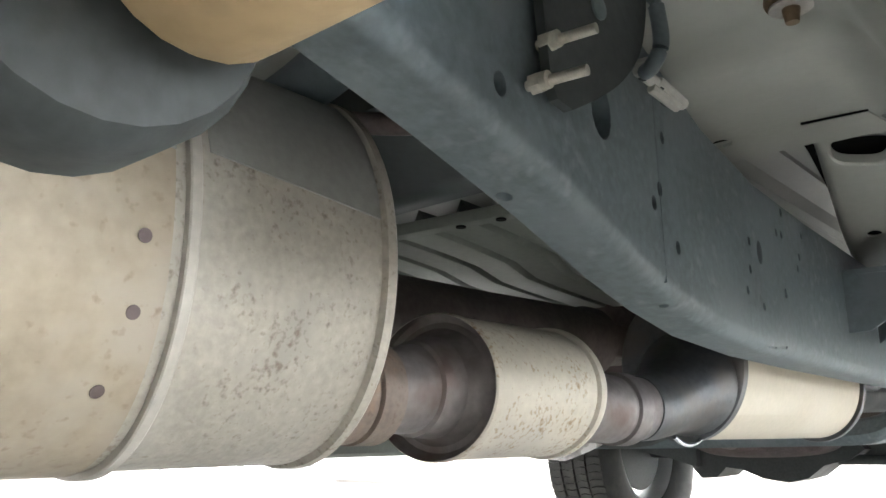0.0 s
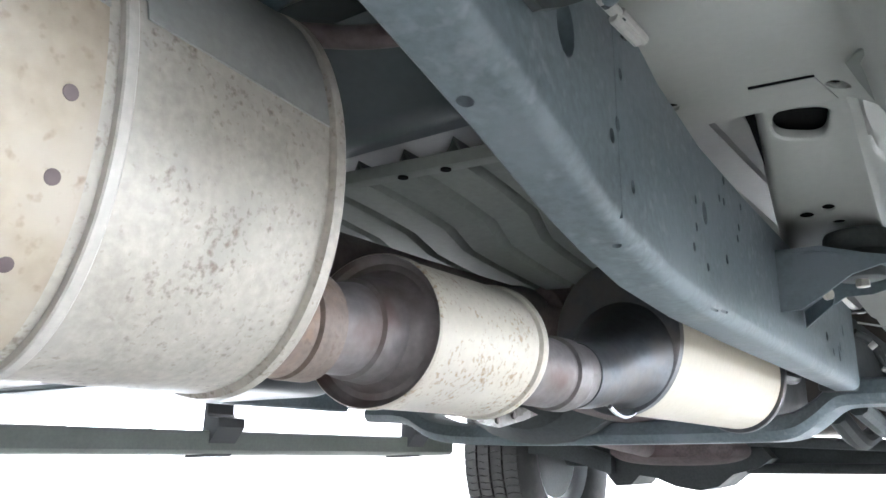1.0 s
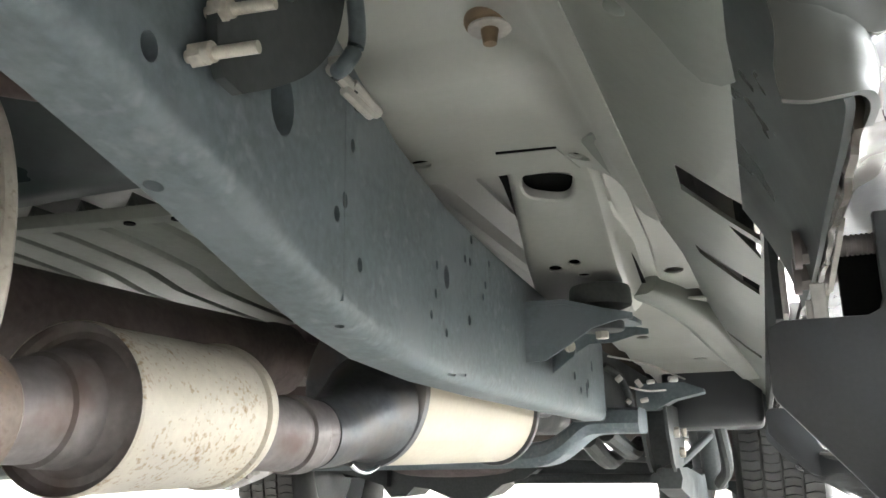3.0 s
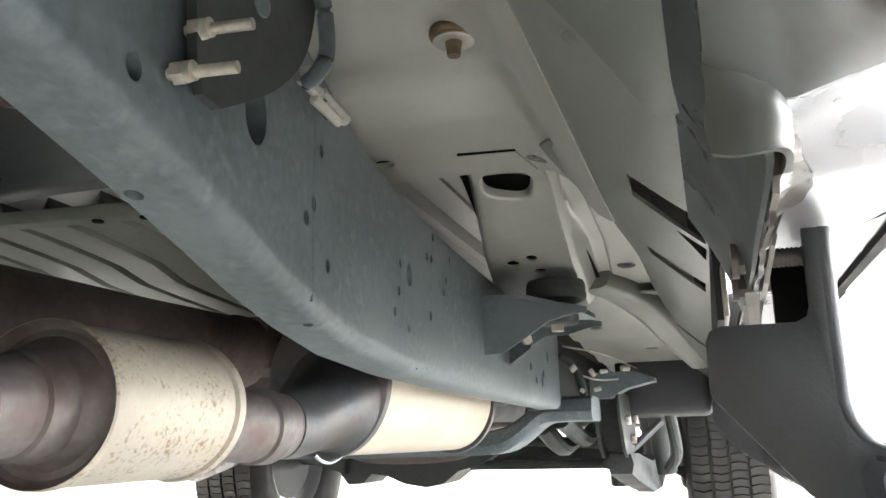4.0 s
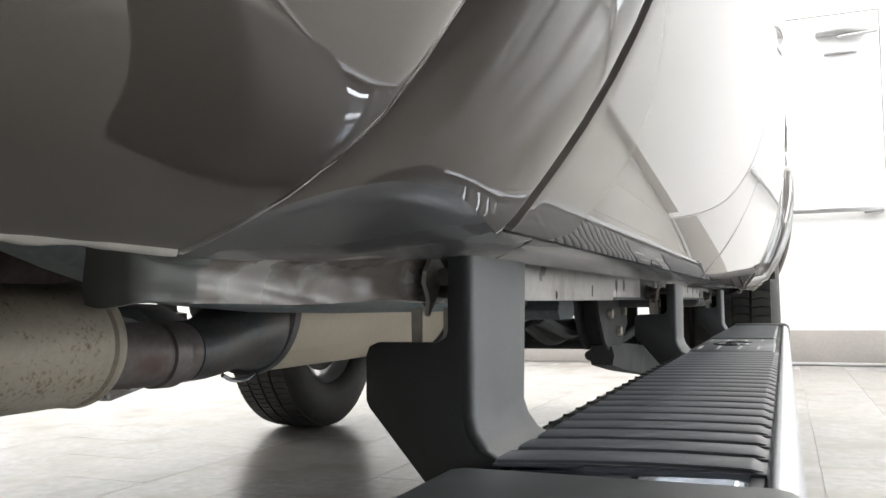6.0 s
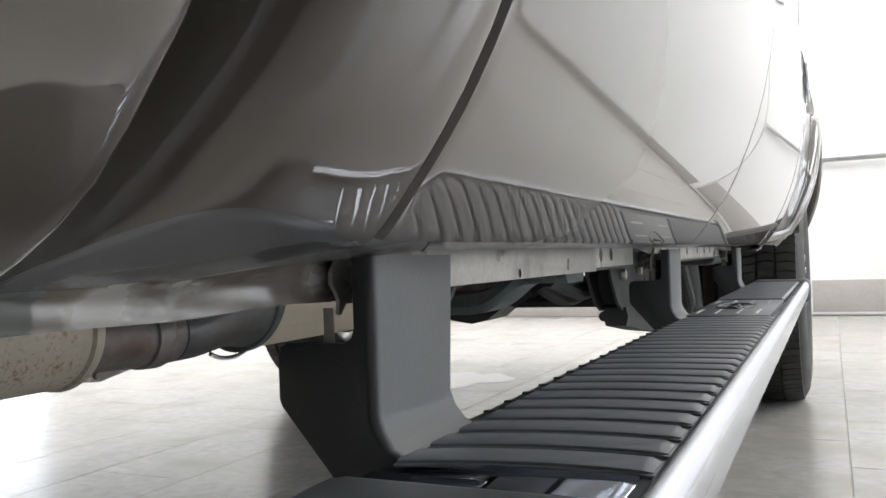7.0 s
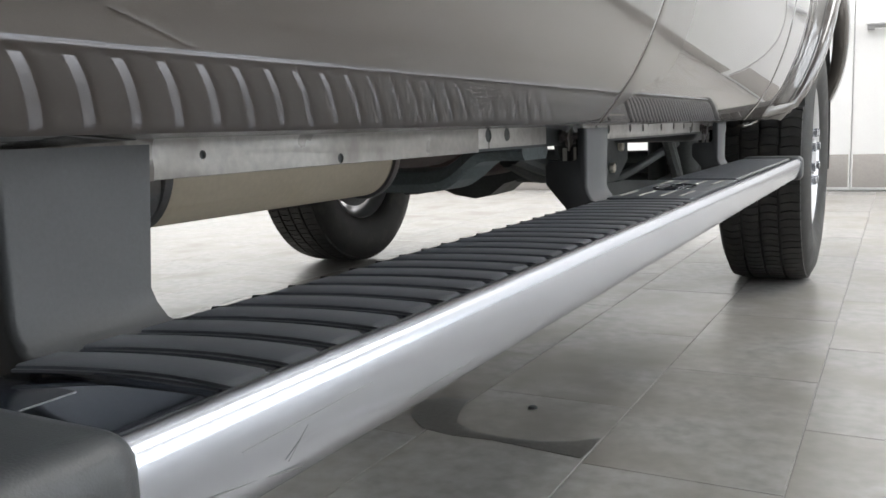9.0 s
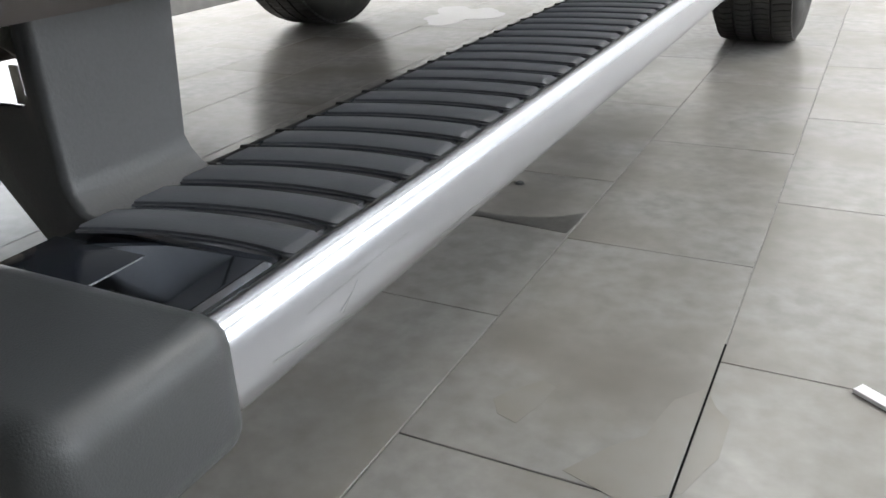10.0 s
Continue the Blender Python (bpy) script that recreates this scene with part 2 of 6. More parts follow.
def box_bm(x0, x1, y0, y1, z0, z1, bevel=0.0, seg=2, bm=None):
    bm = bm or bmesh.new()
    r = bmesh.ops.create_cube(bm, size=1, matrix=Matrix.Translation(((x0 + x1) / 2, (y0 + y1) / 2, (z0 + z1) / 2)) @ Matrix.Diagonal((x1 - x0, y1 - y0, z1 - z0, 1)))
    if bevel:
        es = list({e for v in r["verts"] for e in v.link_edges})
        bmesh.ops.bevel(bm, geom=es, offset=bevel, segments=seg, profile=0.5, affect='EDGES')
    return bm


def cyl_bm(p, q, r, n=20, r2=None, bevel=0.0, bm=None):
    """A round bar from p to q."""
    bm = bm or bmesh.new()
    p, q = Vector(p), Vector(q)
    m = Matrix.Translation((p + q) / 2) @ (q - p).to_track_quat('Z', 'Y').to_matrix().to_4x4()
    res = bmesh.ops.create_cone(bm, cap_ends=True, segments=n, radius1=r, radius2=r if r2 is None else r2, depth=(q - p).length, matrix=m)
    if bevel:
        es = [e for e in {e for v in res["verts"] for e in v.link_edges} if any(len(f.verts) > 4 for f in e.link_faces)]
        bmesh.ops.bevel(bm, geom=es, offset=bevel, segments=2, profile=0.5, affect='EDGES')
    return bm


def loft_bm(loops, closed=True, caps=True, bm=None):
    """Skins a row of point loops of equal length."""
    bm = bm or bmesh.new()
    vs = [[bm.verts.new(p) for p in lp] for lp in loops]
    n = len(loops[0])
    for a, b in zip(vs, vs[1:]):
        for i in range(n if closed else n - 1):
            bm.faces.new((a[i], a[(i + 1) % n], b[(i + 1) % n], b[i]))
    if caps and closed:
        bm.faces.new(vs[0])
        bm.faces.new(vs[-1])
    return bm


def prism_y(poly, y0, y1, bevel=0.0):
    """An outline in (x, z) drawn out along y."""
    bm = loft_bm([[(x, y0, z) for x, z in poly], [(x, y1, z) for x, z in poly]])
    if bevel:
        bmesh.ops.recalc_face_normals(bm, faces=bm.faces)
        bmesh.ops.bevel(bm, geom=[e for e in bm.edges if e.calc_face_angle(0) > 0.5], offset=bevel, segments=2, profile=0.5, affect='EDGES')
    return bm


def prism_x(poly, x0, x1):
    return loft_bm([[(x0, y, z) for y, z in poly], [(x1, y, z) for y, z in poly]])


def oval_y(stations, n=56, power=2.0, caps=True):
    """Rings round the y axis: (y, cx, cz, half width, half height)."""
    loops = []
    for y, cx, cz, a, b in stations:
        ring = []
        for i in range(n):
            t = 2 * math.pi * i / n
            c, s = math.cos(t), math.sin(t)
            ring.append((cx + a * math.copysign(abs(c) ** (2 / power), c), y, cz + b * math.copysign(abs(s) ** (2 / power), s)))
        loops.append(ring)
    return loft_bm(loops, caps=caps)


def tube_bm(points, r, n=12, bm=None):
    """A round bar along a row of points."""
    pts = [Vector(p) for p in points]
    loops = []
    up = Vector((0, 0, 1))
    for i, p in enumerate(pts):
        d = (pts[min(i + 1, len(pts) - 1)] - pts[max(i - 1, 0)]).normalized()
        a = d.cross(up if abs(d.z) < 0.95 else Vector((1, 0, 0))).normalized()
        b = a.cross(d)
        rr = r[i] if isinstance(r, (list, tuple)) else r
        loops.append([p + rr * (a * math.cos(2 * math.pi * k / n) + b * math.sin(2 * math.pi * k / n)) for k in range(n)])
    return loft_bm(loops, bm=bm)


def smooth_path(pts, k=6):
    """Catmull-Rom points through pts."""
    p = [Vector(q) for q in pts]
    p = [2 * p[0] - p[1]] + p + [2 * p[-1] - p[-2]]
    out = []
    for i in range(1, len(p) - 2):
        for j in range(k):
            t = j / k
            out.append(0.5 * (2 * p[i] + (p[i + 1] - p[i - 1]) * t + (2 * p[i - 1] - 5 * p[i] + 4 * p[i + 1] - p[i + 2]) * t * t
                              + (3 * p[i] - p[i - 1] - 3 * p[i + 1] + p[i + 2]) * t ** 3))
    return out + [p[-2]]


def sheet_bm(fn, us, vs, thick):
    """A sheet from fn(u, v), given thickness."""
    bm = bmesh.new()
    g = [[bm.verts.new(fn(u, v)) for v in vs] for u in us]
    for i in range(len(us) - 1):
        for j in range(len(vs) - 1):
            bm.faces.new((g[i][j], g[i + 1][j], g[i + 1][j + 1], g[i][j + 1]))
    bmesh.ops.recalc_face_normals(bm, faces=bm.faces)
    bmesh.ops.solidify(bm, geom=bm.faces[:], thickness=thick)
    return bm


def lerp_table(table, t):
    for (a, *p), (b, *q) in zip(table, table[1:]):
        if t <= b:
            k = min(max((t - a) / (b - a), 0), 1)
            return [u + (v - u) * k for u, v in zip(p, q)]
    return list(table[-1][1:])


def steps(a, b, n):
    return [a + (b - a) * i / n for i in range(n + 1)]


def pierce(ob, cutters):
    """Cuts the closed shapes out of ob."""
    me = bpy.data.meshes.new("cutter")
    whole = bmesh.new()
    for c in cutters:
        bmesh.ops.recalc_face_normals(c, faces=c.faces)
        t = bpy.data.meshes.new("t")
        c.to_mesh(t)
        c.free()
        whole.from_mesh(t)
        bpy.data.meshes.remove(t)
    whole.to_mesh(me)
    whole.free()
    tool = new("cutter", me)
    mod = ob.modifiers.new("cut", 'BOOLEAN')
    mod.object, mod.operation, mod.solver, mod.use_self = tool, 'DIFFERENCE', 'EXACT', True
    dg = bpy.context.evaluated_depsgraph_get()
    made = bpy.data.meshes.new_from_object(ob.evaluated_get(dg))
    ob.modifiers.clear()
    old = ob.data
    ob.data = made
    bpy.data.meshes.remove(old)
    bpy.data.objects.remove(tool)
    bpy.data.meshes.remove(me)
    made.set_sharp_from_angle(angle=radians(32))
    return ob


def hex_bm(p, d, r, h, bm=None):
    """A hexagon nut or bolt head on p, along d."""
    p, d = Vector(p), Vector(d).normalized()
    return cyl_bm(p, p + d * h, r, 6, bevel=r * 0.12, bm=bm)


# ---- the room ----
RX0, RX1, RY0, RY1, RH = -7.2, 5.2, -4.2, 7.46, 4.2
WT = 0.2


def structure(name, bm, mat, label):
    ob = part(name, bm, mat, None)
    return tagged(ob, label, "wall" if "wall" in name else name.split("_")[0], kind="structure")


floor = structure("floor", box_bm(RX0 - WT, RX1 + WT, RY0 - WT, RY1 + WT, -0.2, -0.0025), GROUT, "grey stone-look tile floor with dark narrow grout joints")
structure("ceiling", box_bm(RX0 - WT, RX1 + WT, RY0 - WT, RY1 + WT, RH, RH + 0.2), WALL_PAINT, "plain white showroom ceiling")
wall_north = structure("wall_north", box_bm(RX0, RX1, RY1, RY1 + WT, 0, RH), WALL_PAINT, "plain white painted wall behind the truck's front")
# unseen wall, coloured dark to cut the light from behind
structure("wall_south", box_bm(RX0, RX1, RY0 - WT, RY0, 0, RH), DARK_WALL, "plain dark grey wall, added unseen to keep the rear dim")


def window_wall(name, x0, x1, spans):
    """A wall along y with openings between the given (y0, y1), z 0.15 to 3.4."""
    bm = bmesh.new()
    z0, z1 = 0.15, 3.4
    y = RY0
    for a, b in spans:
        box_bm(x0, x1, y, a, z0, z1, bm=bm)
        y = b
    box_bm(x0, x1, y, RY1, z0, z1, bm=bm)
    box_bm(x0, x1, RY0, RY1, 0, z0, bm=bm)
    box_bm(x0, x1, RY0, RY1, z1, RH, bm=bm)
    return structure(name, bm, WALL_PAINT, "white showroom wall with added glazed openings")


# window openings added out of view, placed to balance the light on the truck
LEFT_SPANS = [(5.0, 7.1)]
RIGHT_SPANS = [(0.0, 1.9), (2.2, 4.5), (4.8, 7.1)]
window_wall("wall_west", RX0 - WT, RX0, LEFT_SPANS)
window_wall("wall_east", RX1, RX1 + WT, RIGHT_SPANS)

GLASS = bpy.data.materials.new("window_glass")
GLASS.use_nodes = True
gb = GLASS.node_tree.nodes["Principled BSDF"]
gb.inputs["Transmission Weight"].default_value = 1
gb.inputs["Roughness"].default_value = 0.02
gb.inputs["IOR"].default_value = 1.45
# added window glow; the left side is set weaker to dim the floor
BRIGHT = glow("daylight_outside", (0.94, 0.97, 1.0), 3.4)
WEAK_GLOW = glow("hazy_daylight_outside", (0.94, 0.97, 1.0), 2.5)
DIFFUSER = glow("light_diffuser", (1.0, 0.97, 0.93), 5.25)
FRAME_GREY = material("window_frame_grey", (0.25, 0.25, 0.26), 0.4, 0.3, 0.05, 4, 90, 0.02)
count = 0
for x, out, spans in ((RX0, -1, LEFT_SPANS), (RX1, 1, RIGHT_SPANS)):
    for a, b in spans:
        count += 1
        w = thing("window_%d" % count, "tall showroom window in a grey metal frame", "window", "showroom windows", "structure")
        fx0, fx1 = sorted((x, x + out * 0.08))
        fb = bmesh.new()
        for y0, y1, z0, z1 in ((a, a + 0.05, 0.15, 3.4), (b - 0.05, b, 0.15, 3.4), (a + 0.05, b - 0.05, 0.15, 0.2), (a + 0.05, b - 0.05, 3.35, 3.4), ((a + b) / 2 - 0.02, (a + b) / 2 + 0.02, 0.2, 3.35)):
            box_bm(fx0 + 0.005, fx1, y0 + 0.002, y1 - 0.002, z0 + 0.002, z1 - 0.002, bm=fb)
        part("window_frame", fb, FRAME_GREY, w)
        for y0, y1 in ((a + 0.05, (a + b) / 2 - 0.02), ((a + b) / 2 + 0.02, b - 0.05)):
            p = part("pane", box_bm(x + out * 0.04 - 0.004, x + out * 0.04 + 0.004, y0, y1, 0.2, 3.35), GLASS, w)
            p.visible_shadow = False
    bx = x + out * 1.2
    tagged(part("backdrop", box_bm(min(bx, bx + out * 0.05), max(bx, bx + out * 0.05), RY0 - 1, RY1 + 1, -0.5, RH + 0.5), BRIGHT if out > 0 else WEAK_GLOW), "bright overexposed daylight outside the windows", "backdrop", kind="structure")

# ceiling light panels, added out of view to light the hall
light = thing("ceiling_light", "added wide white ceiling light panel, out of view", "ceiling light", "ceiling lights")
part("frame", box_bm(-0.84, 0.84, -1.24, 1.24, -0.03, -0.002, 0.004), FRAME_GREY, light)
part("diffuser", box_bm(-0.8, 0.8, -1.2, 1.2, -0.036, -0.0305), DIFFUSER, light)
spots_xy = [(x, y) for x in (-5.4, -3.0, 0.2, 3.2) for y in (3.2, 5.7)]
light.matrix_world = pose(*spots_xy[0], RH)
for x, y in spots_xy[1:]:
    copy_thing(light, pose(x, y, RH))

# exit doors in the far wall
door = thing("door_1", "white double exit door with steel push bars and kick plates", "door", kind="structure")
yd = RY1
part("door_frame", prism_y([(0.0, 0.0), (0.0, 2.86), (1.82, 2.86), (1.82, 0.0), (1.775, 0.0), (1.775, 2.80), (0.045, 2.80), (0.045, 0.0)], yd - 0.03, yd + 0.002), DOOR_PAINT, door)
for x0, x1 in ((0.05, 0.905), (0.915, 1.77)):
    leaf = part("leaf", box_bm(x0, x1, yd - 0.022, yd + 0.001, 0.012, 2.795, 0.002), DOOR_PAINT, door)
    part("kick_plate", box_bm(x0 + 0.01, x1 - 0.01, yd - 0.026, yd - 0.022, 0.03, 0.28, 0.001), SKIRT, leaf)
    bar = bmesh.new()
    box_bm(x0 + 0.08, x1 - 0.02, yd - 0.10, yd - 0.075, 1.20, 1.245, 0.006, bm=bar)
    box_bm(x0 + 0.08, x0 + 0.13, yd - 0.08, yd - 0.022, 1.19, 1.255, 0.004, bm=bar)
    box_bm(x1 - 0.16, x1 - 0.03, yd - 0.09, yd - 0.022, 1.185, 1.26, 0.004, bm=bar)
    part("push_bar", bar, ALLOY, leaf)
    cl = bmesh.new()
    box_bm(x1 - 0.46, x1 - 0.08, yd - 0.10, yd - 0.022, 2.62, 2.70, 0.01, bm=cl)
    cyl_bm((x1 - 0.3, yd - 0.07, 2.60), (x1 - 0.02, yd - 0.12, 2.60), 0.012, bm=cl)
    box_bm(x1 - 0.40, x1 - 0.16, yd - 0.06, yd - 0.022, 2.47, 2.50, 0.004, bm=cl)
    part("door_closer", cl, ALLOY, leaf)
sk = bmesh.new()
box_bm(RX0, -0.005, RY1 - 0.012, RY1, 0.001, 0.12, 0.002, bm=sk)
box_bm(1.825, RX1, RY1 - 0.012, RY1, 0.001, 0.12, 0.002, bm=sk)
tagged(part("baseboard", sk, SKIRT), "low grey tile baseboard along the white wall", "baseboard", kind="structure")

# ---- the truck ----
truck = thing("pickup_truck", "taupe four-door pickup truck with polished running boards, parked on tile", "truck")

# --- painted body side: width of the side by height
CAB = [(0.556, 0.9035), (0.563, 0.9115), (0.575, 0.9215), (0.588, 0.9318), (0.60, 0.9408), (0.62, 0.9535), (0.648, 0.968), (0.68, 0.981), (0.722, 0.996), (0.768, 1.007), (0.82, 1.015), (0.90, 1.021), (1.0, 1.022), (1.15, 1.012), (1.32, 0.985)]
BED = [(0.5445, 0.8865), (0.5456, 0.8900), (0.5485, 0.8975), (0.553, 0.9090), (0.559, 0.9205), (0.568, 0.9335), (0.578, 0.943), (0.591, 0.954), (0.61, 0.967), (0.65, 0.988), (0.70, 1.005), (0.78, 1.02), (0.90, 1.028), (1.05, 1.03), (1.25, 1.02), (1.32, 1.00)]
CAB_Z = [0.5605, 0.5625, 0.565, 0.569, 0.575, 0.582, 0.59, 0.598, 0.607, 0.617, 0.63, 0.65, 0.68, 0.71, 0.74, 0.78, 0.82, 0.88, 0.95, 1.03, 1.12, 1.22, 1.32]


def side(table, z):
    """Smoothed half width at height z."""
    k = [lerp_table(table, z + d)[0] for d in (-0.009, -0.003, 0.003, 0.009)] if z > 0.572 else [lerp_table(table, z)[0]]
    return sum(k) / len(k)


def skin(name, y0, y1, label="", ny=8, lip=0.0, extra=None):
    """A body panel between two seams, its edges rolled in."""
    ys = [y0, y0 + 0.0008, y0 + 0.0018, y0 + 0.003] + steps(y0 + 0.01, y1 - 0.01, ny) + [y1 - 0.003, y1 - 0.0018, y1 - 0.0008, y1]

    def at(y, z):
        e = min(y - y0, y1 - y)
        roll = -0.006 * max(0, 1 - e / 0.0022) ** 2
        return (side(CAB, z) + roll + (extra(y, z) if extra else 0), y, z)
    return part(name, sheet_bm(at, ys, CAB_Z, -0.003), PAINT, truck, label, smooth=45)


skin("rear_door", 0.5197, 1.318)
skin("front_door", 1.322, 2.378)
# dark door seals behind the gaps
for y in (0.516, 1.32, 2.3795):
    loops = []
    for z in CAB_Z:
        x = side(CAB, z)
        loops.append([(x - 0.045, y - 0.012, z), (x - 0.034, y - 0.012, z), (x - 0.034, y + 0.012, z), (x - 0.045, y + 0.012, z)])
    part("door_seal", loft_bm(loops), SEAL_AND_SHADE, truck)
    w = 0.0026 if y < 1 else 0.0016
    part("gap_rubber", loft_bm([[(side(CAB, z) - 0.036, y - w, z), (side(CAB, z) - 0.0065, y - w, z), (side(CAB, z) - 0.0065, y + w, z), (side(CAB, z) - 0.036, y + w, z)] for z in CAB_Z]), SEAL_AND_SHADE, truck)

# rear corner of the cab: its rim in plan and height, from the door gap round to the back face
RIM = [(0.9030, 0.5135, 0.5585), (0.9060, 0.5130, 0.5585), (0.9070, 0.5105, 0.5588), (0.9082, 0.500, 0.5603), (0.9095, 0.486, 0.5630), (0.9092, 0.471, 0.5668), (0.9068, 0.458, 0.5692),
       (0.9024, 0.4473, 0.5702), (0.8960, 0.4385, 0.5696), (0.8870, 0.4290, 0.5668), (0.8760, 0.4205, 0.5625), (0.8650, 0.4135, 0.5575), (0.8540, 0.4070, 0.5525), (0.8455, 0.4020, 0.5482),
       (0.8385, 0.3985, 0.5452), (0.8330, 0.3960, 0.5470), (0.8265, 0.3940, 0.5510), (0.8190, 0.3925, 0.5550)]
TIP = 14
# crease between the underside and the pinch flange, and the foot of the flange below it
CREASE = [(0.8190, 0.3945, 0.5580), (0.8250, 0.3950, 0.5545), (0.8310, 0.3962, 0.5500), (0.8372, 0.3990, 0.5455), (0.8405, 0.4120, 0.5447), (0.8435, 0.4300, 0.5452), (0.8475, 0.4520, 0.5458), (0.8530, 0.4780, 0.5466),
          (0.8535, 0.5050, 0.5486), (0.8525, 0.5300, 0.5505), (0.8500, 0.5600, 0.5530), (0.8460, 0.6000, 0.5552), (0.8435, 0.6500, 0.5570), (0.8430, 0.7000, 0.5580)]
FOOT = [(0.8190, 0.3938, 0.5308), (0.8245, 0.3940, 0.5297), (0.8300, 0.3948, 0.5302), (0.8348, 0.3972, 0.5310), (0.8372, 0.4060, 0.5306), (0.8380, 0.4300, 0.5303), (0.8382, 0.4600, 0.5304), (0.8384, 0.4900, 0.5308),
        (0.8388, 0.5200, 0.5312), (0.8394, 0.5500, 0.5312), (0.8398, 0.5800, 0.5310), (0.8400, 0.6200, 0.5310), (0.8400, 0.6600, 0.5310), (0.8395, 0.7000, 0.5310)]


def curve(table, t):
    """A smooth curve through the rows of a table, by row number."""
    k = min(int(t), len(table) - 2)
    f = t - k
    p = [table[min(max(k + d, 0), len(table) - 1)] for d in (-1, 0, 1, 2)]
    w = [-0.5 * f + f * f - 0.5 * f ** 3, 1 - 2.5 * f * f + 1.5 * f ** 3, 0.5 * f + 2 * f * f - 1.5 * f ** 3, -0.5 * f * f + 0.5 * f ** 3]
    return Vector([sum(a * q[c] for a, q in zip(w, p)) for c in range(len(table[0]))])


CORNER_RISE = [0, 0.0012, 0.003, 0.006, 0.010, 0.015, 0.022, 0.03, 0.04, 0.055, 0.075, 0.10, 0.13, 0.17, 0.22, 0.30, 0.40, 0.55, 0.76]


def corner_at(i, rise):
    """The outer skin above the rim: it follows the body side, and the back face leans forward."""
    rim = curve(RIM, i)
    k = min(max((0.9085 - rim.x) / 0.05, 0), 1)
    k = k * k * (3 - 2 * k)
    roll = 0.0010 * math.exp(-rise / 0.0025)
    swell = side(CAB, rim.z + rise) - side(CAB, rim.z)
    return (rim.x + (1 - k) * swell - roll * (1 - k), rim.y + k * (0.02 * min(1, rise / 0.1) + roll), min(rim.z + rise, 1.32))


corner_cols = steps(0, 3, 6) + steps(3.25, 17, 55)
part("cab_corner", sheet_bm(corner_at, corner_cols, CORNER_RISE, -0.002), CORNER_PAINT, truck, "rounded rear cab corner, its dark reflection painted on the back", smooth=75)

# glossy underside: from the rim inwards to the crease, its front edge running slantwise over the sill
UNDER_U = [0, 0.03, 0.07, 0.12, 0.19, 0.28, 0.40, 0.55, 0.72, 0.88, 1]


def under_at(i, u):
    rim = Vector(corner_at(i, 0.0))
    inner = curve(CREASE, 7 - 4 * min((i - 1) / (TIP - 1), 1) ** 0.85)
    p = rim.lerp(inner, u)
    # the edge is rolled: it drops quickly from the rim, then lies nearly flat
    drop = (rim.z - inner.z) * 0.16 * (1 - math.exp(-u / 0.06) - u)
    return (p.x, p.y, p.z - drop)


under = part("corner_underside", sheet_bm(under_at, steps(1, TIP, 52), UNDER_U, 0.0016), UNDER_PAINT, truck, "glossy dished underside of the cab corner", smooth=75)


def flange_at(i, v):
    """Upright strip whose top rolls out into the crease; its back end wraps into the back face."""
    top, foot = curve(CREASE, i), curve(FOOT, i)
    w = max(0, (v - 0.48) / 0.52)
    f = 1 - math.sqrt(max(0, 1 - w * w))
    wave = 0.0005 * math.sin(70 * foot.y + 9 * v) + 0.0003 * math.sin(190 * foot.y)
    return (foot.x + (top.x - foot.x) * f + wave, foot.y + (top.y - foot.y) * f, foot.z + (top.z - foot.z) * v + (0.0006 * math.sin(48 * foot.y) if v < 0.1 else 0))


FLANGE_V = [0, 0.06, 0.16, 0.3, 0.45, 0.55, 0.65, 0.74, 0.82, 0.88, 0.93, 0.97, 1]
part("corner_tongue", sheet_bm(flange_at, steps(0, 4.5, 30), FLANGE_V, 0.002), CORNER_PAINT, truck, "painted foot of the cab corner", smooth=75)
part("pinch_flange", sheet_bm(flange_at, steps(4.5, 13, 52), FLANGE_V, 0.002), PRIMER, truck, "scuffed primer-worn pinch flange", smooth=60)
part("cab_back", sheet_bm(lambda x, z: (x, 0.470 + 0.004 * math.sin(9 * x), z), steps(-0.95, 0.84, 12), [0.79, 0.82, 0.9, 1.0, 1.15, 1.32], 0.003), ECOAT, truck)

# bed side, with its turned-in lower lip
def bed_at(y, z):
    e = 0.356 - y
    roll = -0.0035 * max(0, 1 - e / 0.006) ** 2
    return (side(BED, z) + roll, y, z)


BED_Z = [0.5445, 0.5452, 0.5462, 0.5475, 0.5495, 0.552, 0.5555, 0.562, 0.57, 0.58, 0.60, 0.63, 0.67, 0.71, 0.76, 0.82, 0.9, 1.0, 1.1, 1.22, 1.32]
part("bed_side", sheet_bm(bed_at, [0.356, 0.353, 0.349, 0.34] + steps(0.32, -1.6, 12), BED_Z, -0.003), PAINT, truck, smooth=50)
def hem_loop(y):
    rag = 0.0007 * noise.noise((0, y * 120, 0)) + 0.0009 * noise.noise((3, y * 45, 0))
    w = (0.0043 + 0.0008 * noise.noise((7, y * 60, 0))) * min(1, 0.35 + max(0, 0.349 - y) / 0.03)
    return [(0.8892 + dx * w, y, 0.5434 + z + (rag if z < 0 else 0)) for dx, z in ((0.25, 0.0012), (0.27, -0.0006), (0.15, -0.0018), (-0.1, -0.0023), (-0.55, -0.0020), (-0.9, -0.0012), (-1.0, 0.0006), (-0.8, 0.0016))]


part("bed_lip", loft_bm([hem_loop(y) for y in [0.3485, 0.345] + steps(0.342, -0.2, 150) + [-0.6, -1.6]]), LIP, truck, "pale ragged seam sealer along the bed side's hem", smooth=50)
part("bed_front_wall", sheet_bm(lambda x, z: (x, 0.345, z), steps(-0.93, 0.955, 10), [0.80, 0.86, 0.95, 1.1, 1.32], 0.003), ECOAT, truck)
